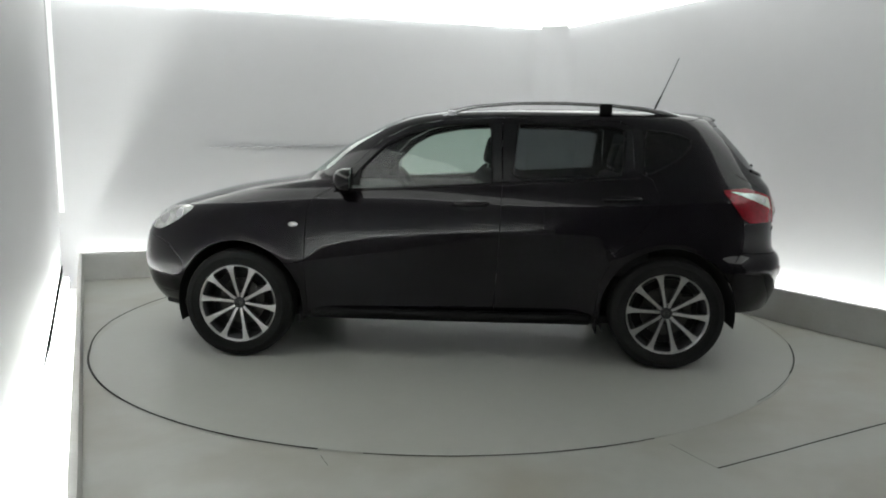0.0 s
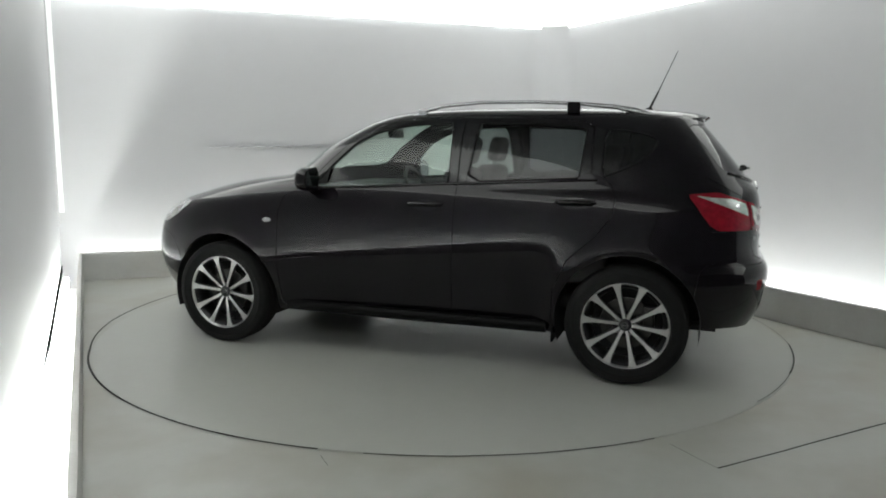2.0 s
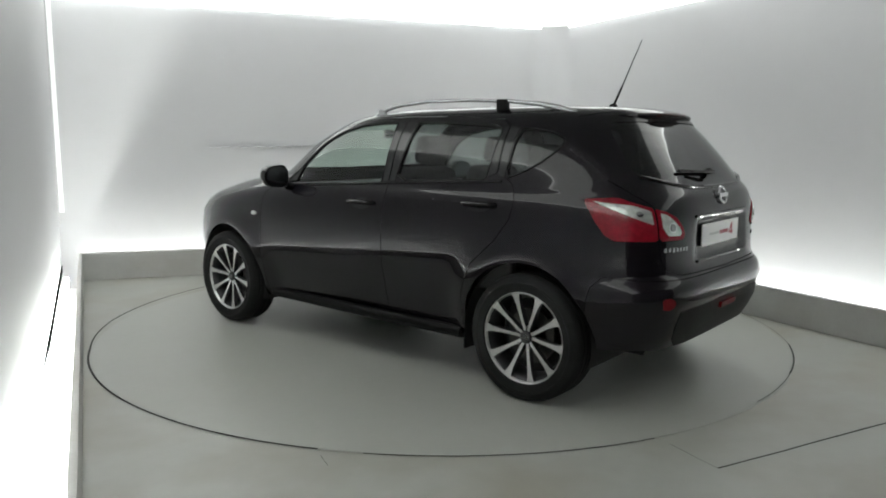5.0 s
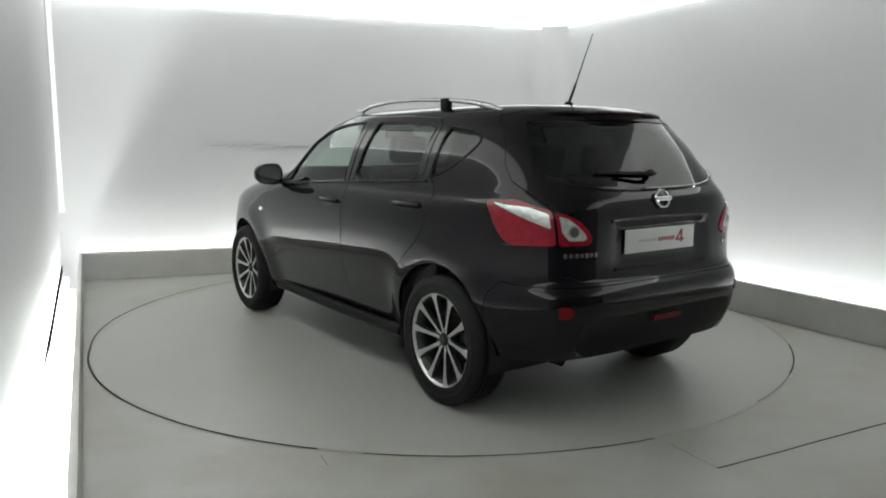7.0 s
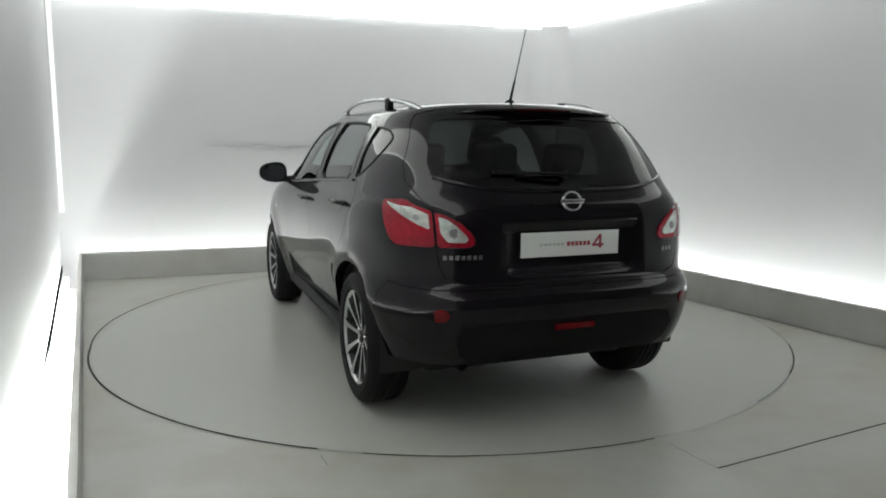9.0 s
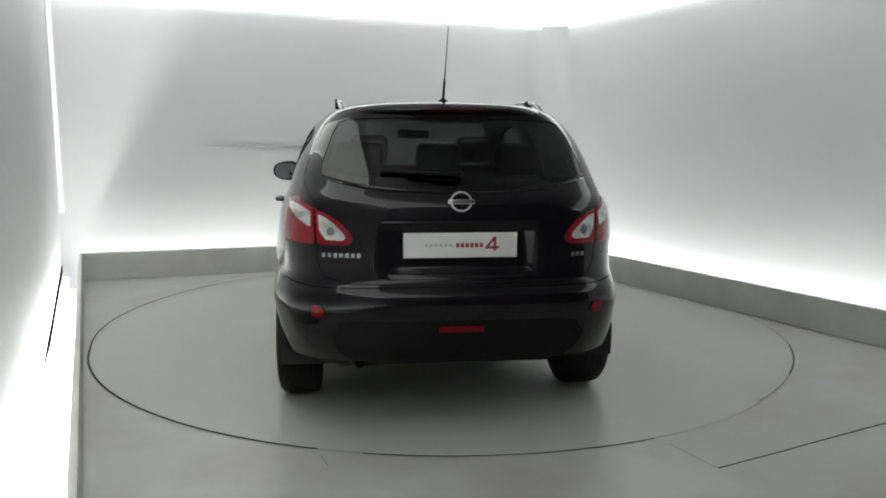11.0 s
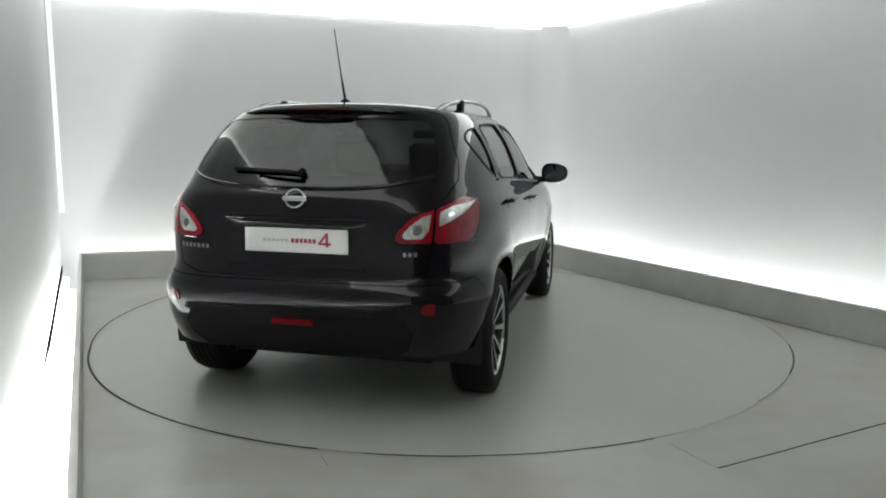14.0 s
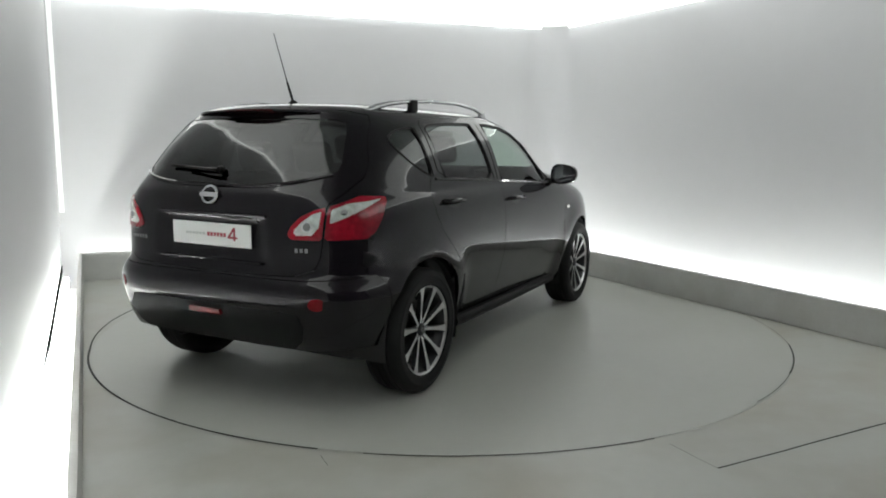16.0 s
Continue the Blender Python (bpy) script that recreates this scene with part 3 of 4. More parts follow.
def fan(poly, put, lift=0.0, rings=6, skirt=0.0, bm=None, gap=0.05):
    """A patch on the skin: put(a, b, depth) gives the place of a polygon's point; skirt closes its rim inwards."""
    bm = bm or bmesh.new()
    fine = []
    for a, b in zip(poly, poly[1:] + poly[:1]):
        k = max(1, int(math.hypot(b[0] - a[0], b[1] - a[1]) / gap))
        fine += [(a[0] + (b[0] - a[0]) * i / k, a[1] + (b[1] - a[1]) * i / k) for i in range(k)]
    c = (sum(p[0] for p in fine) / len(fine), sum(p[1] for p in fine) / len(fine))
    rows = []
    for r in range(1, rings + 1):
        t = r / rings
        rows.append([bm.verts.new(put(c[0] + (p[0] - c[0]) * t, c[1] + (p[1] - c[1]) * t, lift)) for p in fine])
    if skirt:
        rows.append([bm.verts.new(put(p[0], p[1], lift - skirt)) for p in fine])
    mid = bm.verts.new(put(c[0], c[1], lift))
    n = len(fine)
    for i in range(n):
        bm.faces.new((mid, rows[0][i], rows[0][(i + 1) % n]))
    for a, b in zip(rows, rows[1:]):
        for i in range(n):
            bm.faces.new((a[i], b[i], b[(i + 1) % n], a[(i + 1) % n]))
    return bm


def on_side(sign):
    return lambda x, z, d: (x, sign * (side_y(x, z) + d), z)


def on_tail(y, z, d):
    return (rear_x(y, z) - d, y, z)


def on_nose(y, z, d):
    return (front_x(y, z) + d, y, z)


# tail lamps run round the corner: their outlines lie in (distance from the tail's middle, height)
def girth(z):
    xs, ys = layer(z, 400)
    s = np.r_[0, np.cumsum(np.hypot(np.diff(xs), np.diff(ys)))]
    return xs, ys, s


def by_y(y, z):
    xs, ys, s = girth(z)
    k = int(np.argmax(xs > -1.5))
    return float(np.interp(y, ys[:k], s[:k])), z


def by_x(x, z):
    xs, ys, s = girth(z)
    k = int(np.argmax(xs > 0.0))
    return float(np.interp(x, xs[:k], s[:k])), z


def on_corner(sign):
    def put(s, z, d):
        xs, ys, g = girth(z)
        x, y = float(np.interp(s, g, xs)), float(np.interp(s, g, ys))
        x1, y1 = float(np.interp(s + 0.01, g, xs)), float(np.interp(s + 0.01, g, ys))
        t = Vector((x1 - x, y1 - y)).normalized()
        return (x - t.y * d, sign * (y + t.x * d), z)
    return put


CAR = new("car")
tagged(CAR, "very dark purple-black five-door crossover car on the turntable", "car")


def car_body(car):
    base = mesh_of(body_shell(0.0), "skin")
    from mathutils.bvhtree import BVHTree
    tree = BVHTree.FromPolygons([v.co for v in base.vertices], [tuple(p.vertices) for p in base.polygons])
    bm = body_shell(0.0)
    inner_bm = body_shell(0.024)
    bmesh.ops.reverse_faces(inner_bm, faces=inner_bm.faces)
    tmp = mesh_of(inner_bm)
    bm.from_mesh(tmp)
    hollow = mesh_of(bm)
    G = 0.0017
    shell = cut(hollow, arch_cutters())
    both = ((0.3, 1.3), (-1.3, -0.3))
    ops = []
    for a, b in both:
        for door in (DOOR_F, DOOR_R):
            ops.append(("DIFFERENCE", prism(offset_poly(door, G), "y", a, b)))
        ops.append(("DIFFERENCE", prism(round_poly(WIN_Q, 0.2, 1), "y", a, b)))
    ops += [("DIFFERENCE", prism(offset_poly(GATE, G), "x", -2.5, -1.2)), ("DIFFERENCE", prism(SCREEN, "x", -0.1, 1.4)),
            ("DIFFERENCE", prism(offset_poly(BUMPER_R, G), "y", -1.3, 1.3)), ("DIFFERENCE", prism(offset_poly(BUMPER_F, G), "y", -1.3, 1.3)),
            ("DIFFERENCE", prism(offset_poly(BONNET, G), "z", 0.86, 1.3))]
    panel("body", cut(shell.copy(), ops), M_PAINT, car, tree, base, "dark purple-black painted body shell")
    for (a, b), sign in zip(both, (1, -1)):
        for which, door, win, mat_glass, hx, hz in (("front_door", DOOR_F, WIN_F, M_GLASS, -0.13, 0.985), ("rear_door", DOOR_R, WIN_R, M_PRIVACY, -1.02, 1.025)):
            me = cut(shell.copy(), [("INTERSECT", prism(offset_poly(door, -G), "y", a, b)), ("DIFFERENCE", prism(round_poly(win, 0.12, 1), "y", a, b))])
            d = panel(which, me, M_PAINT, car, tree, base)
            part("pane", fan(win, on_side(sign), -0.010), mat_glass, d, "greenish see-through pane" if which == "front_door" else "dark privacy pane")
            handle(d, hx, hz, sign)
            # gloss black frame round the pane and a sill moulding
            bm = bmesh.new()
            ring = round_poly(win, 0.12, 1)
            pts = [on_side(sign)(p[0], p[1], -0.004) for p in ring]
            tube(bm, [*pts, pts[0]], 0.008, 6)
            part("window_seal", bm, M_BLACK, d)
        part("quarter_window", fan(round_poly(WIN_Q, 0.2, 1), on_side(sign), -0.006), M_QUARTER, car, "dark privacy quarter window")
        bm = bmesh.new()
        ring = round_poly(WIN_Q, 0.2, 1)
        pts = [on_side(sign)(p[0], p[1], -0.001) for p in ring]
        tube(bm, [*pts, pts[0]], 0.006, 8)
        part("window_seal", bm, M_BLACK, car)
        # belt moulding under the side panes
        bm = bmesh.new()
        tube(bm, [on_side(sign)(0.70 - 1.83 * k / 30, 1.050 + 0.098 * (k / 30) ** 0.9, 0.002) for k in range(31)], 0.007, 8)
        part("belt_moulding", bm, M_PAINT, car, "glossy dark belt moulding")
    gate = panel("tailgate", cut(shell.copy(), [("INTERSECT", prism(offset_poly(GATE, -G), "x", -2.5, -1.2)), ("DIFFERENCE", prism(WIN_BACK, "x", -2.5, -1.2))]), M_PAINT, car, tree, base)
    part("rear_window", fan(WIN_BACK, on_tail, -0.004, 8), M_REARGLASS, gate, "dark privacy rear window")
    bm = bmesh.new()
    tube(bm, [on_tail(y, z - 0.006, 0.003) for y, z in [(0.622 - 1.244 * k / 24, 1.135 + 0.062 * abs(1 - k / 12) ** 3.2) for k in range(25)]], 0.009, 8)
    part("window_ledge", bm, M_PAINT, gate)
    part("windscreen", fan(SCREEN, on_nose, -0.006, 8), M_GLASS, car, "clear windscreen")
    bumper = panel("rear_bumper", cut(shell.copy(), [("INTERSECT", prism(offset_poly(BUMPER_R, -G), "y", -1.3, 1.3))]), M_PAINT, car, tree, base)
    panel("front_bumper", cut(shell.copy(), [("INTERSECT", prism(offset_poly(BUMPER_F, -G), "y", -1.3, 1.3))]), M_PAINT, car, tree, base)
    panel("bonnet", cut(shell.copy(), [("INTERSECT", prism(offset_poly(BONNET, -G), "z", 0.86, 1.3))]), M_PAINT, car, tree, base)
    return gate, bumper


def handle(door, x, z, sign):
    """A grip over a flat black oval that stands for its shaded cup."""
    y = side_y(x, z)
    bm = bmesh.new()
    pts = [(x + 0.105, sign * (y - 0.004), z - 0.004), (x + 0.085, sign * (y + 0.028), z), (x, sign * (y + 0.037), z + 0.004), (x - 0.085, sign * (y + 0.028), z + 0.004), (x - 0.105, sign * (y - 0.004), z + 0.002)]
    tube(bm, pts, [0.014, 0.016, 0.016, 0.016, 0.014], 10, 0.8)
    h = part("door_handle", bm, M_PAINT, door)
    # black oval on the skin, painted for the shade in the hollow
    bm = fan([(x + 0.085 * math.cos(q), z - 0.008 + 0.034 * math.sin(q)) for q in [2 * math.pi * k / 20 for k in range(20)]], on_side(sign), 0.0015, 3, 0.006)
    part("handle_cup_shade", bm, M_GLOSSBLACK, h)


GATE_PART, BUMPER_PART = car_body(CAR)


def wheels(car):
    """One alloy wheel with its tyre, spokes and brake, then three copies; outer face towards +y."""
    R, W2 = 0.341, 0.107
    bm = bmesh.new()
    lathe(bm, [(0.232, -0.10), (0.222, -0.09), (0.20, -0.02), (0.205, 0.03), (0.222, 0.075), (0.240, 0.088), (0.246, 0.094)], 56)
    wheel = part("wheel", bm, M_POCKET, car, "machined ten-spoke alloy wheel")
    bm = bmesh.new()
    prof = [(0.238, -0.092), (0.252, -0.104), (0.285, -0.109), (0.318, -0.103), (0.333, -0.090), (0.3375, -0.07)]
    for g in (-0.05, -0.015, 0.015, 0.05):
        prof += [(0.3405, g - 0.014), (0.3405, g - 0.005), (0.334, g - 0.004), (0.334, g + 0.004), (0.3405, g + 0.005), (0.3405, g + 0.014)]
    prof += [(0.3375, 0.07), (0.333, 0.090), (0.318, 0.103), (0.300, 0.107), (0.298, 0.109), (0.288, 0.109), (0.286, 0.107), (0.252, 0.104), (0.243, 0.094)]
    lathe(bm, prof, 72)
    part("tyre", bm, M_RUBBER, wheel, "black road tyre")
    bm = bmesh.new()
    lathe(bm, [(0.230, 0.078), (0.2355, 0.090), (0.240, 0.095), (0.246, 0.095), (0.248, 0.090)], 72)
    part("rim_lip", bm, M_ALLOY, wheel)
    for k in range(10):
        bm = bmesh.new()
        rows = []
        axis = radians(97 + 72 * (k // 2))
        side = 1 if k % 2 else -1
        ax, lat, up = Vector((math.cos(axis), 0, math.sin(axis))), Vector((-math.sin(axis), 0, math.cos(axis))) * side, Vector((0, 1, 0))
        for r, off, w, y, th in ((0.030, 0.010, 0.009, 0.058, 0.03), (0.052, 0.0145, 0.0088, 0.064, 0.03), (0.10, 0.031, 0.0088, 0.072, 0.028), (0.15, 0.0475, 0.0105, 0.080, 0.024), (0.190, 0.0605, 0.0145, 0.086, 0.02), (0.212, 0.0675, 0.020, 0.089, 0.018), (0.229, 0.0735, 0.031, 0.090, 0.018)):
            c, t = ax * r + lat * off, (lat - ax * 0.33).normalized()
            e = 0.004
            rows.append([bm.verts.new(c + t * w + up * y), bm.verts.new(c - t * w + up * y), bm.verts.new(c - t * (w + e) + up * (y - th)), bm.verts.new(c + t * (w + e) + up * (y - th))])
        faces = []
        for a, b in zip(rows, rows[1:]):
            for i in range(4):
                f = bm.faces.new((a[i], a[(i + 1) % 4], b[(i + 1) % 4], b[i]))
                f.material_index = 0 if i == 0 else 1
        bm.faces.new(rows[0])
        bm.faces.new(rows[-1][::-1])
        s = part("spoke", bm, M_ALLOY, wheel, smooth=False)
        s.data.materials.append(M_POCKET)
    bm = bmesh.new()
    rings = lathe(bm, [(0.036, 0.03), (0.035, 0.064), (0.031, 0.070), (0.022, 0.073)], 32)
    c = bm.verts.new((0, 0.074, 0))
    for k in range(32):
        bm.faces.new((rings[-1][k], rings[-1][(k + 1) % 32], c))
    cap = part("centre_cap", bm, M_POCKET, wheel)
    bm = bmesh.new()
    lathe(bm, [(0.014, 0.0735), (0.015, 0.0765), (0.019, 0.0765), (0.020, 0.0735)], 28)
    box(bm, (0, 0.0755, 0), (0.046, 0.003, 0.007), 0.001)
    part("cap_badge", bm, M_BADGE, cap, "dark chrome ring on the wheel cap")
    for k in range(5):
        a = 2 * math.pi * k / 5 + 0.5
        bm = bmesh.new()
        lathe(bm, [(0.009, 0.04), (0.009, 0.064), (0.006, 0.068), (0.0005, 0.068)], 10, "y", (0.058 * math.cos(a), 0, 0.058 * math.sin(a)))
        part("wheel_nut", bm, M_CHROME, wheel)
    bm = bmesh.new()
    lathe(bm, [(0.07, 0.0), (0.075, 0.012), (0.145, 0.012), (0.147, 0.0), (0.145, -0.012), (0.05, -0.012)], 48)
    part("brake_disc", bm, M_DISCBRAKE, wheel, "steel brake disc")
    bm = bmesh.new()
    box(bm, (-0.125, 0.005, 0.035), (0.06, 0.06, 0.13), 0.012)
    part("brake_caliper", bm, M_DISCBRAKE, wheel)
    bm = bmesh.new()
    rings = lathe(bm, [(0.205, -0.03), (0.10, -0.04), (0.03, -0.04)], 32)
    part("brake_backplate", bm, M_DARK, wheel)
    wheel.matrix_basis = pose(AXLE, 0.785, R)
    copy_thing(wheel, pose(-AXLE, 0.765, R, 0, 2, 0))
    copy_thing(wheel, pose(AXLE, -0.785, R, 0, 20, 180))
    copy_thing(wheel, pose(-AXLE, -0.765, R, 0, 70, 180))
    # arch liners
    for x in (AXLE, -AXLE):
        for s in (1, -1):
            bm = bmesh.new()
            n = 40
            rows = []
            for y, r in ((0.43, 0.10), (0.43, 0.398), (0.60, 0.400), (0.80, 0.400), (0.845, 0.396)):
                rows.append([bm.verts.new((x + r * math.cos(q), s * y, HUB + r * math.sin(q))) for q in [math.radians(-18 + (216 if x > 0 else 210) * k / n) for k in range(n + 1)]])
            for a, b in zip(rows, rows[1:]):
                for k in range(n):
                    bm.faces.new((a[k], a[k + 1], b[k + 1], b[k]))
            part("wheel_liner", bm, M_DARK, car)


wheels(CAR)


def tail_lamps(car):
    outer_poly = [by_y(0.655, 0.888), by_y(0.660, 1.046), by_y(0.71, 1.070), by_x(-1.76, 1.093), by_x(-1.615, 1.082), by_x(-1.622, 1.058), by_x(-1.68, 0.98), by_x(-1.73, 0.915), by_x(-1.775, 0.888)]
    inner_poly = [by_y(0.645, 0.888), by_y(0.650, 1.042), by_y(0.61, 1.030), by_y(0.55, 0.998), by_y(0.505, 0.952), by_y(0.488, 0.922), by_y(0.490, 0.904), by_y(0.51, 0.889)]
    tip, root_lo, root_hi = by_x(-1.650, 1.075), by_y(0.672, 0.966), by_y(0.672, 1.032)
    along = lambda a, b, t, lift: (a[0] + (b[0] - a[0]) * t, a[1] + (b[1] - a[1]) * t + lift)
    clear_outer = [root_lo, root_hi, along(root_hi, tip, 0.3, 0.014), along(root_hi, tip, 0.7, 0.003), tip, along(root_lo, tip, 0.7, -0.004), along(root_lo, tip, 0.3, -0.003)]
    clear_inner = [by_y(0.632, 0.950), by_y(0.637, 1.023), by_y(0.605, 1.012), by_y(0.565, 0.980), by_y(0.528, 0.942), by_y(0.520, 0.922), by_y(0.533, 0.910), by_y(0.605, 0.912)]
    for s in (1, -1):
        put = on_corner(s)
        lamp = part("tail_lamp", fan(round_poly(outer_poly, 0.07, 1), put, 0.007, 10, 0.02, gap=0.02), M_RED, car, "red and clear wrap-round tail lamp")
        part("clear_lens", fan(round_poly(clear_outer, 0.08, 1), put, 0.011, 8, 0.006, gap=0.015), M_CLEAR, lamp, "clear reversing lens")
        lamp2 = part("gate_lamp", fan(round_poly(inner_poly, 0.07, 1), put, 0.007, 8, 0.02, gap=0.02), M_RED, GATE_PART, "red-rimmed lamp on the tailgate")
        part("clear_lens", fan(round_poly(clear_inner, 0.08, 1), put, 0.011, 6, 0.006, gap=0.02), M_CLEAR, lamp2, "clear lens")
        c = by_y(0.582, 0.952)
        bulb = [(c[0] + 0.025 * math.cos(q), c[1] + 0.025 * math.sin(q)) for q in [2 * math.pi * k / 20 for k in range(20)]]
        ring_part = part("bulb_ring", fan(bulb, put, 0.0135, 3, 0.003), M_CHROME, lamp2)
        core = [(c[0] + 0.017 * math.cos(q), c[1] + 0.019 * math.sin(q)) for q in [2 * math.pi * k / 20 for k in range(20)]]
        part("bulb_core", fan(core, put, 0.0155, 3, 0.003), M_BADGE, lamp2)
        c = by_y(0.712, 1.018)
        core = [(c[0] + 0.017 * math.cos(q), c[1] + 0.013 * math.sin(q)) for q in [2 * math.pi * k / 20 for k in range(20)]]
        part("bulb_ring", fan(core, put, 0.0145, 3, 0.003), M_CHROME, lamp)
        seam = [by_y(0.520, 0.886), by_y(0.60, 0.884), by_x(-1.80, 0.884), by_x(-1.74, 0.886)]
        bm = bmesh.new()
        tube(bm, [put(a, b, 0.002) for a, b in seam], 0.005, 6)
        part("lamp_seal", bm, M_PAINT, lamp)


tail_lamps(CAR)


def tail_fittings(car, gate, bumper):
    # plate with plain bars for its print
    xp = rear_x(0, 0.885) - 0.012
    bm = bmesh.new()
    box(bm, (xp, 0, 0.885), (0.008, 0.524, 0.115), 0.003)
    plate = part("number_plate", bm, M_PLATE, gate, "white plate with grey and red print bars")
    for y0, y1, z, h, m in ((0.17, 0.035, 0.885, 0.012, M_GREYMARK), (0.025, -0.105, 0.885, 0.020, M_REDMARK)):
        k = 6
        for i in range(k):
            bm = bmesh.new()
            w = (y0 - y1) / k
            box(bm, (xp - 0.0046, y0 - w * (i + 0.5), z), (0.0015, w * 0.72, h))
            part("print_bar", bm, m, plate, smooth=False)
    for c, s, lean in (((-0.158, 0.892), (0.013, 0.066), 0), ((-0.146, 0.874), (0.064, 0.011), 0), ((-0.1385, 0.898), (0.011, 0.060), 38)):
        bm = bmesh.new()
        box(bm, (xp - 0.0046 - 0.0002 * (lean > 0), c[0], c[1]), (0.0015, s[0], s[1]), 0, Matrix.Rotation(radians(lean), 3, "X"))
        part("print_bar", bm, M_REDMARK, plate, smooth=False)
    # garnish over the plate and lip below it
    bm = bmesh.new()
    pts = [on_tail(0.36 - 0.72 * k / 18, 0.990, 0.000) for k in range(19)]
    tube(bm, pts, 0.009, 8)
    part("garnish", bm, M_PAINT, gate, "body-coloured strip above the plate")
    bm = bmesh.new()
    pts = [on_tail(0.34 - 0.68 * k / 18, 0.762, 0.002) for k in range(19)]
    tube(bm, pts, 0.007, 8)
    part("recess_lip", bm, M_PAINT, gate)
    # maker's mark as a plain ring and bar
    x0 = rear_x(0, 1.083) - 0.009
    bm = bmesh.new()
    lean = Matrix.Rotation(radians(16), 4, "Y")
    n = 40
    rows = []
    for r, d in ((0.036, 0.0), (0.039, 0.006), (0.047, 0.006), (0.050, 0.0)):
        rows.append([bm.verts.new(lean @ Vector((-d, r * math.cos(q) * 1.08, r * math.sin(q)))) for q in [2 * math.pi * k / n for k in range(n)]])
    for a, b in zip(rows, rows[1:] + rows[:1]):
        for k in range(n):
            bm.faces.new((a[k], a[(k + 1) % n], b[(k + 1) % n], b[k]))
    emblem = part("emblem", bm, M_CHROME, gate, "chrome ring emblem")
    emblem.location = (x0, 0, 1.083)
    bm = bmesh.new()
    box(bm, (-0.006, 0, 0), (0.008, 0.122, 0.022), 0.003)
    part("emblem_bar", bm, M_CHROME, emblem)
    # badges as plain bars
    for y0, k, z, w in ((0.632, 7, 0.842, 0.026), (-0.520, 3, 0.838, 0.024)):
        for i in range(k):
            y = y0 - i * w - w / 2
            bm = bmesh.new()
            x = rear_x(y, z) - 0.002
            slope = math.atan((rear_x(y + 0.01, z) - rear_x(y - 0.01, z)) / 0.02)
            box(bm, (x, y, z), (0.003, w * 0.66, 0.018 if i % 2 else 0.021), 0.001, Matrix.Rotation(-slope, 3, "Z"))
            part("badge_bar", bm, M_BADGE, gate, smooth=False)
    # rear wiper
    bm = bmesh.new()
    px = rear_x(0, 1.204)
    lathe(bm, [(0.001, 0.0), (0.015, 0.0), (0.018, 0.010), (0.018, 0.024), (0.013, 0.036), (0.001, 0.039)], 20, "z")
    w = part("rear_wiper", bm, M_BLACK, gate, "black rear wiper parked level")
    w.matrix_basis = Matrix.Translation((px, 0.0, 1.204)) @ Matrix.Rotation(radians(-90 - 38 + 40), 4, "Y")
    arm = bmesh.new()
    pts = [on_tail(y, z, d) for y, z, d in ((0.0, 1.204, 0.045), (0.06, 1.206, 0.046), (0.16, 1.209, 0.036), (0.24, 1.212, 0.03))]
    tube(arm, pts, [0.012, 0.011, 0.009, 0.007], 8, 0.7)
    part("wiper_arm", arm, M_BLACK, gate)
    bl = bmesh.new()
    pts = [on_tail(0.0 + 0.36 * k / 9, 1.203 + 0.012 * k / 9, 0.014) for k in range(10)]
    tube(bl, pts, 0.009, 6)
    part("wiper_blade", bl, M_BLACK, gate)
    # spoiler with the high brake lamp
    bm = bmesh.new()
    rows = []
    for k in range(25):
        u = -1 + 2 * k / 24
        y = 0.52 * u
        c = u * u
        dx, dz = 0.085 * c + 0.10 * c ** 4, -0.018 * c - 0.02 * c ** 4
        rows.append([bm.verts.new((x + dx, y, z + dz)) for x, z in ((-1.48, 1.552), (-1.58, 1.545), (-1.67, 1.528), (-1.702, 1.514), (-1.704, 1.504), (-1.68, 1.494), (-1.58, 1.49))])
    for a, b in zip(rows, rows[1:]):
        for i in range(len(a)):
            bm.faces.new((a[i], a[(i + 1) % len(a)], b[(i + 1) % len(a)], b[i]))
    bm.faces.new(rows[0])
    bm.faces.new(rows[-1][::-1])
    sp = part("spoiler", bm, M_PAINT, gate, "body-coloured roof spoiler")
    bm = bmesh.new()
    rows = []
    for k in range(13):
        u = (-1 + 2 * k / 12) * 0.30
        c = u * u
        rows.append([bm.verts.new((x + 0.085 * c, 0.52 * u, z - 0.018 * c)) for x, z in ((-1.707, 1.513), (-1.709, 1.505), (-1.688, 1.492), (-1.68, 1.500))])
    for a, b in zip(rows, rows[1:]):
        for i in range(4):
            bm.faces.new((a[i], a[(i + 1) % 4], b[(i + 1) % 4], b[i]))
    bm.faces.new(rows[0])
    bm.faces.new(rows[-1][::-1])
    part("high_brake_lamp", bm, M_HIGHRED, sp, "dark red high brake lamp")
    # bumper: lower insert, fog lamp, reflectors
    poly = [(0.0, 0.352), (0.50, 0.352), (0.56, 0.40), (0.585, 0.47), (0.55, 0.535), (0.46, 0.548), (0.0, 0.548)]
    poly = poly + [(-y, z) for y, z in poly[-2:0:-1]]
    part("bumper_insert", fan(poly, on_tail, 0.004, 6, 0.01), M_BLACK, bumper, "textured black lower insert")
    part("fog_lamp", fan([(0.105, 0.494), (0.10, 0.522), (-0.10, 0.522), (-0.105, 0.494)], on_tail, 0.020, 4, 0.020, gap=0.02), M_DIMRED, bumper, "red fog lamp")
    for s in (1, -1):
        poly = [(s * (0.655 + 0.036 * math.cos(q)), 0.590 + 0.030 * math.sin(q)) for q in [2 * math.pi * k / 18 for k in range(18)]]
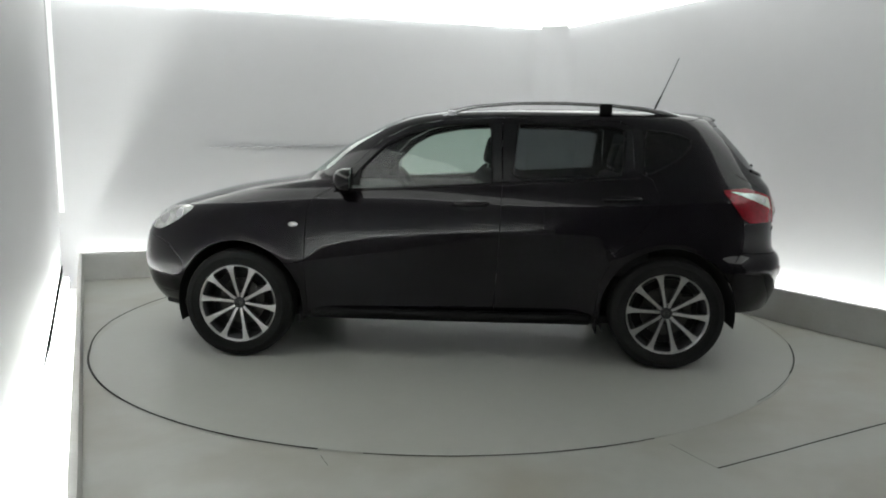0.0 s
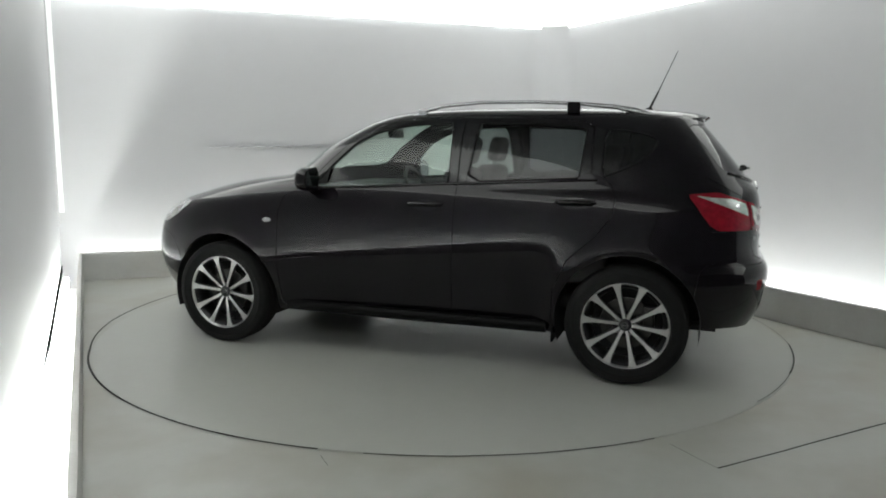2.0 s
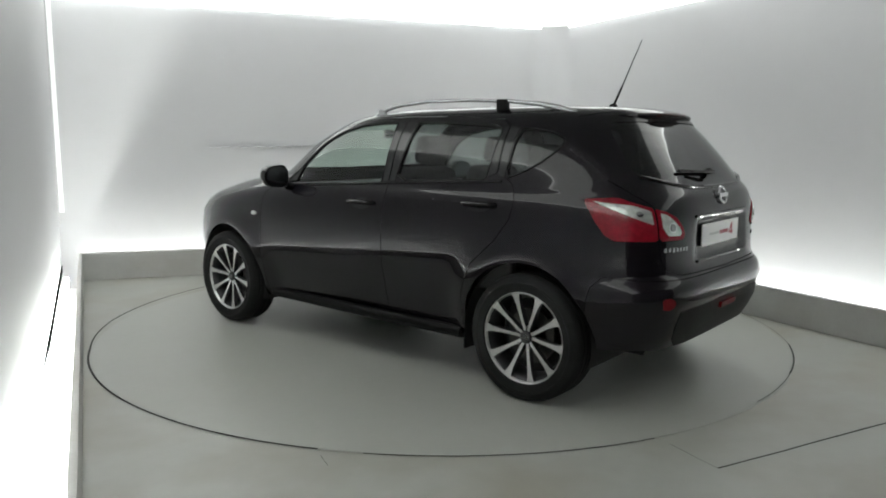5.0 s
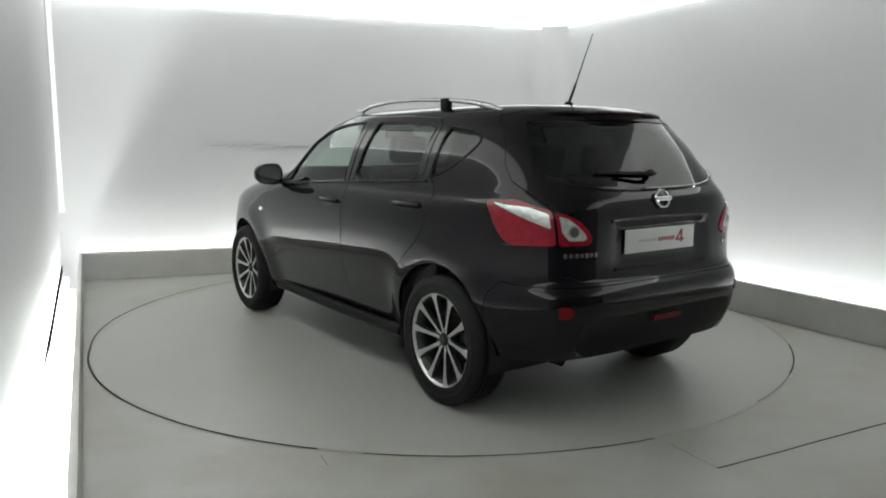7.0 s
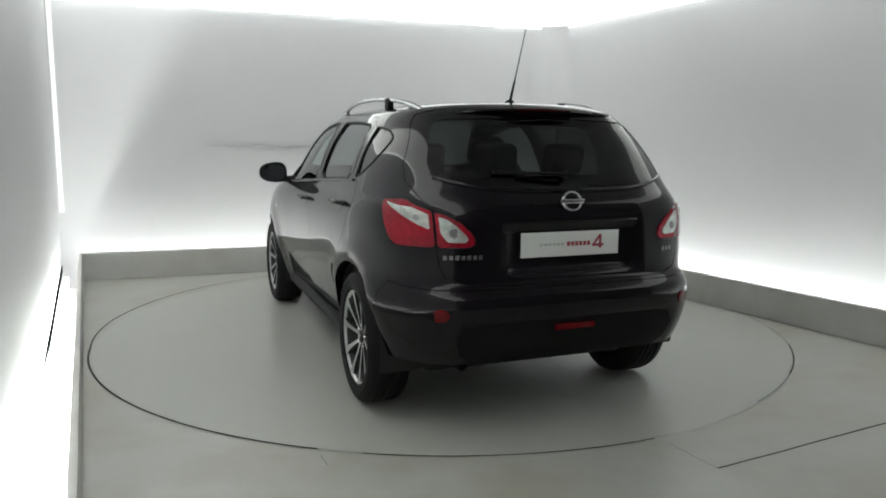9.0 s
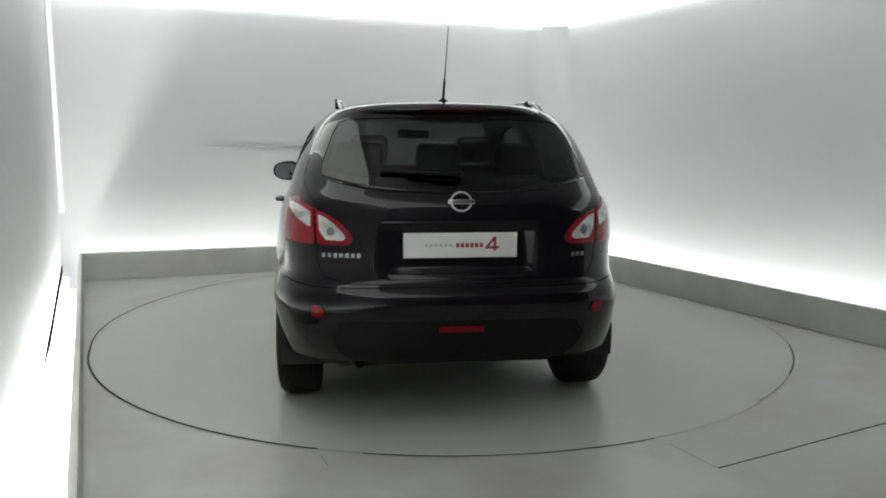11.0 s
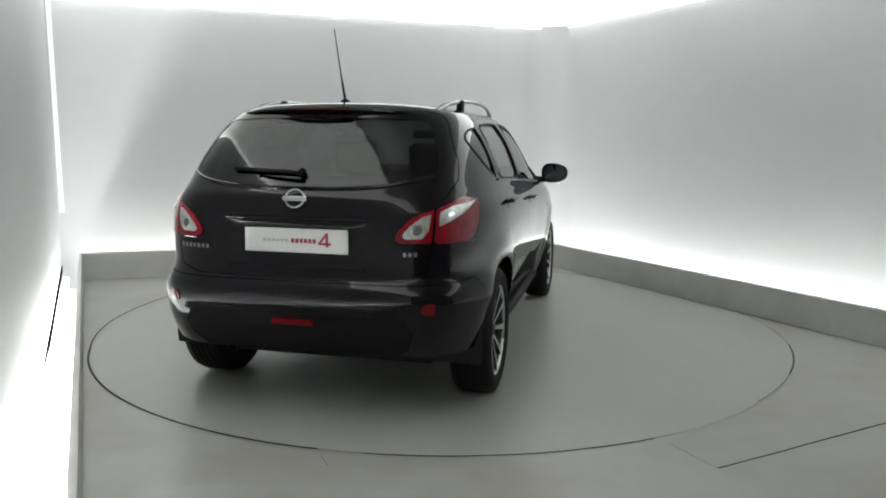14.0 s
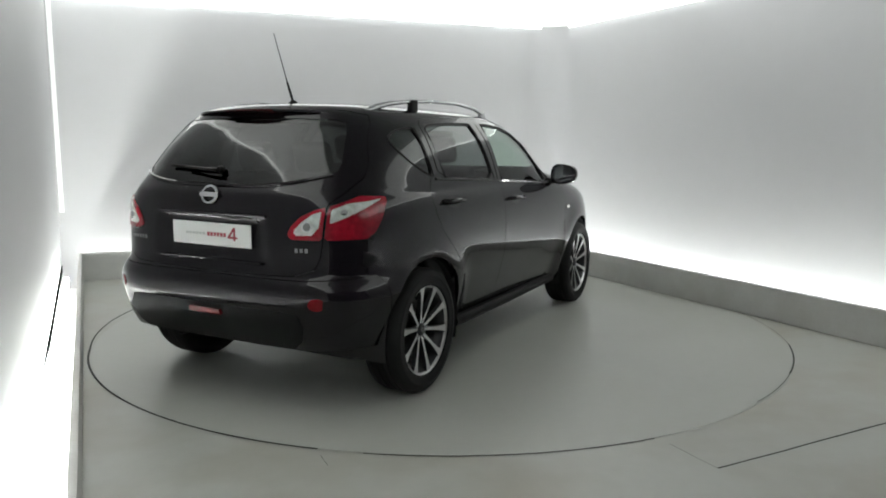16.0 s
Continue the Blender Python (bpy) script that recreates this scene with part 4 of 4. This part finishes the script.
        part("reflector", fan(poly, on_tail, 0.007, 3, 0.012), M_DIMRED, bumper, "round red reflector")
    bm = bmesh.new()
    rings = lathe(bm, [(0.026, -0.16), (0.028, 0.0), (0.025, 0.0), (0.023, -0.15)], 20, "y")
    ex = part("exhaust_pipe", bm, M_DARK, car, "dark exhaust tip")
    ex.matrix_basis = pose(-1.80, 0.46, 0.285, 0, 0, 90)


tail_fittings(CAR, GATE_PART, BUMPER_PART)


def side_fittings(car):
    for s in (1, -1):
        # door mirror
        bm = bmesh.new()
        g = bmesh.ops.create_uvsphere(bm, u_segments=28, v_segments=16, radius=1.0)
        for v in g["verts"]:
            x, y, z = v.co
            p = 2.6
            k = (abs(x) ** p + abs(y) ** p + abs(z) ** p) ** (-1 / p)
            x, y, z = x * k, y * k, z * k
            tall = 0.082 - 0.012 * y
            v.co = (0.075 * max(x, -0.25) + 0.02 * (1 - y * y) * (x > 0), 0.112 * y, tall * z)
        mir = part("door_mirror", bm, M_PAINT, car, "body-coloured door mirror")
        mir.matrix_basis = Matrix.Translation((0.585, s * 0.975, 1.118)) @ Matrix.Diagonal((0.9, 0.9 * s, 0.9, 1)) @ Matrix.Rotation(radians(3), 4, "Z")
        bm = bmesh.new()
        n = 36
        ring = [bm.verts.new((-0.021, 0.095 * math.copysign(abs(math.cos(q)) ** 0.75, math.cos(q)), 0.066 * math.copysign(abs(math.sin(q)) ** 0.75, math.sin(q)))) for q in [2 * math.pi * k / n for k in range(n)]]
        ring2 = [bm.verts.new(v.co + Vector((0.006, 0, 0))) for v in ring]
        bm.faces.new(ring)
        for k in range(n):
            bm.faces.new((ring[k], ring[(k + 1) % n], ring2[(k + 1) % n], ring2[k]))
        part("mirror_glass", bm, M_MIRROR, mir, "mirror glass coloured dark to stand for a dim reflection")
        bm = bmesh.new()
        tube(bm, [(0.64, s * (side_y(0.64, 1.06) - 0.02), 1.062), (0.63, s * 0.89, 1.066), (0.60, s * 0.93, 1.08)], [0.04, 0.034, 0.03], 12, 0.7)
        part("mirror_arm", bm, M_BLACK, mir).matrix_parent_inverse = mir.matrix_basis.inverted()
        bm = fan([(0.665, 1.085), (0.60, 1.15), (0.545, 1.175), (0.545, 1.085)], on_side(s), 0.003, 3, 0.006)
        part("mirror_base", bm, M_BLACK, car)
        # side repeater
        poly = [(0.945 + 0.030 * math.cos(q), 0.848 + 0.015 * math.sin(q)) for q in [2 * math.pi * k / 18 for k in range(18)]]
        rp = part("side_repeater", fan(poly, on_side(s), 0.006, 3, 0.01), M_CLEAR, car, "clear oval side repeater")
        # headlamp
        poly = [(1.60, 0.935), (1.70, 0.945), (1.84, 0.925), (1.955, 0.865), (1.985, 0.82), (1.94, 0.785), (1.86, 0.785), (1.74, 0.84)]
        hl = part("headlamp", fan(round_poly(poly, 0.2, 1), on_side(s), 0.004, 5, 0.015), M_CLEAR, car, "clear swept-back headlamp")
        for x, z, r in ((1.72, 0.895, 0.030), (1.84, 0.860, 0.036)):
            disc = [(x + r * math.cos(q), z + r * math.sin(q)) for q in [2 * math.pi * k / 20 for k in range(20)]]
            part("projector", fan(disc, on_side(s), 0.006, 3, 0.004), M_CHROME, hl, "chrome lamp bowl")
        bm = bmesh.new()
        tube(bm, [on_side(s)(1.56, 0.33, 0.0), on_side(s)(1.72, 0.31, -0.004), on_side(s)(1.88, 0.30, -0.01)], 0.022, 8)
        part("bumper_lip", bm, M_BLACK, car)
        # roof rail with its dark clamp
        bm = bmesh.new()
        pts = [(0.06, s * 0.560, 1.510), (-0.03, s * 0.563, 1.545), (-0.14, s * 0.566, 1.570), (-0.40, s * 0.570, 1.590), (-0.70, s * 0.566, 1.590), (-0.98, s * 0.556, 1.578), (-1.18, s * 0.545, 1.558), (-1.30, s * 0.535, 1.535), (-1.40, s * 0.525, 1.508)]
        tube(bm, pts, [0.010, 0.012, 0.011, 0.010, 0.010, 0.011, 0.014, 0.018, 0.013], 10, 1.0)
        rail = part("roof_rail", bm, M_RAIL, car, "satin silver roof rail")
        bm = bmesh.new()
        box(bm, (-0.945, s * 0.556, 1.556), (0.075, 0.034, 0.066), 0.008)
        part("rail_clamp", bm, M_BLACK, rail, "black plastic rail foot")
        bm = bmesh.new()
        box(bm, (0.0, s * 0.558, 1.53), (0.06, 0.03, 0.05), 0.008)
        part("rail_foot", bm, M_RAIL, rail)
        # gloss pillar trim between the doors
        for poly in ([(-0.270, 1.118), (-0.253, 1.462), (-0.307, 1.463), (-0.314, 1.118)], [(-0.326, 1.120), (-0.318, 1.463), (-0.402, 1.461), (-0.368, 1.120)], [(-1.036, 1.17), (-1.056, 1.40), (-1.052, 1.436), (-1.080, 1.43), (-1.088, 1.19)], [(-1.101, 1.18), (-1.091, 1.44), (-1.150, 1.426), (-1.142, 1.168)]):
            part("pillar_trim", fan(poly, on_side(s), 0.0025, 3, 0.004), M_GLOSSBLACK, car)
        # sill moulding and rear mud flap
        bm = bmesh.new()
        tube(bm, [(0.86, s * 0.79, 0.282), (0.0, s * 0.80, 0.282), (-0.86, s * 0.79, 0.282)], 0.035, 10)
        part("sill", bm, M_BLACK, car, "black sill moulding")
        bm = bmesh.new()
        box(bm, (-0.90, s * 0.75, 0.245), (0.012, 0.15, 0.09), 0.005)
        part("mud_flap", bm, M_BLACK, car)
    # aerial
    bm = bmesh.new()
    lathe(bm, [(0.001, 0.0), (0.030, 0.0), (0.027, 0.010), (0.016, 0.022), (0.001, 0.026)], 20, "z")
    ae = part("aerial", bm, M_BLACK, car, "black roof aerial leaning back")
    ae.location = (-1.335, 0, 1.553)
    bm = bmesh.new()
    tube(bm, [(0, 0, 0.01), (-0.05, -0.001, 0.12)], [0.0075, 0.006], 8)
    part("aerial_base", bm, M_BLACK, ae)
    bm = bmesh.new()
    tube(bm, [(-0.05, -0.001, 0.12), (-0.158, -0.004, 0.372)], [0.0035, 0.0022], 6)
    part("aerial_rod", bm, M_BLACK, ae)


side_fittings(CAR)


def cabin(car):
    """Seats, dashboard and wheel that show through the panes."""
    def seat_at(x, y, w, back_h, rest=True, lean=-14):
        bm = bmesh.new()
        box(bm, (x + 0.22, y, 0.62), (0.50, w, 0.16), 0.05)
        st = part("seat", bm, M_SEAT, car, "dark cloth seat")
        bm = bmesh.new()
        box(bm, (0, 0, back_h / 2), (0.14, w, back_h), 0.05)
        b = part("backrest", bm, M_SEAT, st)
        b.matrix_basis = pose(x, y, 0.62, 0, lean, 0)
        if rest:
            n = 1 if w < 0.7 else 3
            for i in range(n):
                bm = bmesh.new()
                box(bm, (0, 0, 0), (0.10, 0.25, 0.18), 0.04)
                h = part("headrest", bm, M_SEAT, st)
                oy = 0 if n == 1 else (i - 1) * 0.44
                c = Matrix(pose(x, y + oy, 0.62, 0, lean, 0)) @ Vector((0, 0, back_h + 0.12))
                h.matrix_basis = pose(c.x, c.y, c.z, 0, lean, 0)
                bm = bmesh.new()
                tube(bm, [(0, 0.05, -0.14), (0, 0.05, -0.05)], 0.007, 6)
                part("headrest_post", bm, M_CHROME, h)
    seat_at(-0.08, 0.36, 0.48, 0.58)
    seat_at(-0.08, -0.36, 0.48, 0.58)
    seat_at(-0.98, 0.0, 1.28, 0.54, True, -16)
    bm = bmesh.new()
    box(bm, (0.72, 0, 0.90), (0.46, 1.36, 0.30), 0.08)
    part("dashboard", bm, M_TRIM, car, "dark plastic dashboard")
    bm = bmesh.new()
    n, k2 = 32, 8
    rows = []
    for i in range(n):
        q = 2 * math.pi * i / n
        rows.append([bm.verts.new(((0.185 + 0.017 * math.cos(p)) * math.cos(q), (0.185 + 0.017 * math.cos(p)) * math.sin(q), 0.017 * math.sin(p))) for p in [2 * math.pi * j / k2 for j in range(k2)]])
    for i in range(n):
        for j in range(k2):
            bm.faces.new((rows[i][j], rows[i][(j + 1) % k2], rows[(i + 1) % n][(j + 1) % k2], rows[(i + 1) % n][j]))
    sw = part("steering_wheel", bm, M_TRIM, car, "dark steering wheel")
    sw.matrix_basis = pose(0.38, -0.36, 0.98, 0, -62, 0)
    bm = bmesh.new()
    box(bm, (0, 0, -0.01), (0.14, 0.14, 0.05), 0.02)
    box(bm, (0, 0, 0), (0.04, 0.36, 0.02), 0.006)
    part("wheel_boss", bm, M_TRIM, sw)
    bm = bmesh.new()
    box(bm, (0.42, 0.0, 1.405), (0.03, 0.24, 0.06), 0.012)
    part("rear_view_mirror", bm, M_BLACK, car, "black inside mirror")
    bm = bmesh.new()
    box(bm, (-0.1, 0, 0.42), (2.6, 1.3, 0.10), 0.03)
    part("cabin_floor", bm, M_TRIM, car)
    bm = bmesh.new()
    box(bm, (-1.50, 0, 0.78), (0.55, 1.15, 0.50), 0.04)
    part("boot_cover", bm, M_TRIM, car)
    for s in (1, -1):
        bm = bmesh.new()
        box(bm, (-0.25, s * 0.775, 0.80), (1.9, 0.06, 0.50), 0.03)
        part("door_card", bm, M_TRIM, car)
    bm = bmesh.new()
    box(bm, (0.0, 0, 0.235), (3.2, 1.15, 0.07), 0.03)
    box(bm, (1.05, 0.0, 0.22), (0.5, 0.5, 0.10), 0.03)
    part("underbody", bm, M_DARK, car, "dark underbody tray")
    for x in (AXLE, -AXLE):
        bm = bmesh.new()
        tube(bm, [(x, -0.68, HUB), (x, 0.68, HUB)], 0.04, 12)
        part("axle", bm, M_DARK, car)


cabin(CAR)


def floor_marks():
    """Joints and seams in the floor and walls."""
    def strip(name, a, b, w, h, material, label):
        a, b = Vector(a), Vector(b)
        d = (b - a).normalized()
        n = Vector((-d.y, d.x, 0)) * w / 2
        bm = bmesh.new()
        k = 14
        top = []
        for i in range(k + 1):
            p = a.lerp(b, i / k) + Vector((random.uniform(-1, 1), random.uniform(-1, 1), 0)) * w * 0.25
            ww = random.uniform(0.6, 1.1)
            top.append((bm.verts.new(p + n * ww + Vector((0, 0, h))), bm.verts.new(p - n * ww + Vector((0, 0, h)))))
        for (p, q), (r, s) in zip(top, top[1:]):
            bm.faces.new((p, r, s, q))
        o = part(name, bm, material, smooth=False)
        tagged(o, label, "joint", kind="structure")
    strip("floor_joint", (1.165, -2.53, 0), (3.6, -1.287, 0), 0.012, 0.0015, M_GROOVE, "dark open joint in the painted floor")
    strip("floor_joint", (1.04, -2.28, 0), (1.165, -2.53, 0), 0.004, 0.0015, M_SCUFF, "faint joint in the painted floor")
    strip("floor_joint", (-0.522, -2.43, 0), (-0.475, -2.53, 0), 0.004, 0.0015, M_SCUFF, "faint joint in the painted floor")
    # dirt gathered along the foot of the upstands
    for p, q in ((inner[0] + DB * 0.3, inner[1]), (inner[1] + DR * 0.1, inner[1] + DR * 3.0), (inner[1] + DR * 3.0, inner[1] + DR * 6.0)):
        n = Vector((-(q - p).y, (q - p).x)).normalized()
        n = n if n.dot(-(p + q)) > 0 else -n
        strip("floor_joint", (*(p + n * 0.005), 0), (*(q + n * 0.005), 0), 0.009, 0.0012, M_SCUFF, "dirty joint between floor and upstand")
    # the gap round the turntable: open, half filled or painted over by turns
    for a0, a1, ra, rb, gap, m in RING:
        bm = bmesh.new()
        n = max(6, int(abs(a1 - a0) / 2))
        rows = []
        for i in range(n + 1):
            q = radians(a0 + (a1 - a0) * i / n)
            r0 = ra + (rb - ra) * i / n - gap / 2
            r1 = r0 + gap
            rows.append((bm.verts.new((r0 * math.cos(q), r0 * math.sin(q), 0.0025)), bm.verts.new((r1 * math.cos(q), r1 * math.sin(q), 0.0025))))
        for (p, q), (r, s) in zip(rows, rows[1:]):
            bm.faces.new((p, q, s, r))
        o = part("turntable_gap", bm, m, smooth=False)
        tagged(o, "dark gap round the edge of the turntable", "gap", kind="structure")
    # seam where the left sheet meets the trough, and a hatch seam in the back wall
    bm = bmesh.new()
    p, q = wall[0] - NL * 0.003, wall[0] + DL * 3.3 - NL * 0.003
    slab(bm, [tuple(p), tuple(q), tuple(q - NL * 0.004), tuple(p - NL * 0.004)], -0.008, 0.004)
    o = part("wall_seam_or_glow", bm, M_GROOVE, smooth=False)
    tagged(o, "thin dark seam at the foot of the wall", "seam", kind="structure")
    # glowing strip added in the corner to stand in for its bright line
    bm = bmesh.new()
    p = wall[0] + DB * 0.012 + DL * 0.006
    slab(bm, [tuple(p), tuple(p + DB * 0.045), tuple(p + DB * 0.045 + DL * 0.006), tuple(p + DL * 0.006)], 0.6, TOP)
    o = part("wall_seam_or_glow", bm, M_CORNER_GLOW, smooth=False)
    tagged(o, "thin glowing strip standing in for the bright light in the wall corner", "seam", kind="structure")
    bm = bmesh.new()
    p = wall[0] + DB * 2.05 - NB * 0.002
    q = p + DB * 1.25
    slab(bm, [tuple(p), tuple(q), tuple(q - NB * 0.012), tuple(p - NB * 0.012)], 1.236, 1.252)
    bmesh.ops.bevel(bm, geom=bm.edges[:], offset=0.003, segments=2, affect="EDGES")
    o = part("wall_ledge", bm, M_WALL)
    tagged(o, "thin pale ledge across the wall sheet", "ledge", kind="structure")


M_SCUFF = mat("scuffed_joint", (0.14, 0.14, 0.125), 0.6, var=0.4, scale=9)
RING = [(200, 257, 2.430, 2.426, 0.013, M_GROOVE), (181, 200, 2.482, 2.430, 0.010, M_GROOVE), (147, 181, 2.530, 2.482, 0.014, M_GROOVE), (262, 294, 2.430, 2.428, 0.007, M_GROOVE), (314, 329, 2.402, 2.414, 0.006, M_SCUFF),
        (329, 346, 2.414, 2.440, 0.010, M_GROOVE), (346, 380, 2.440, 2.44, 0.005, M_SCUFF), (22, 56, 2.47, 2.45, 0.012, M_GROOVE), (56, 147, 2.45, 2.530, 0.008, M_GROOVE)]
floor_marks()


# ---- what moves: the turntable and the car on it turn clockwise at a steady pace ----
def motions():
    rows_car, rows_disc = [], []
    for k in range(33):
        t = k * 0.5
        a = 174.88 - 7.037 * t
        c, s = math.cos(radians(a)), math.sin(radians(a))
        ox, oy = -0.129, 0.195
        rows_car.append((t, pose(ox * c - oy * s, ox * s + oy * c, 0.001, 0, 0, a)))
        rows_disc.append((t, pose(0, 0, 0, 0, 0, a)))
    walk(CAR, rows_car)
    walk(TURNTABLE, rows_disc)


motions()
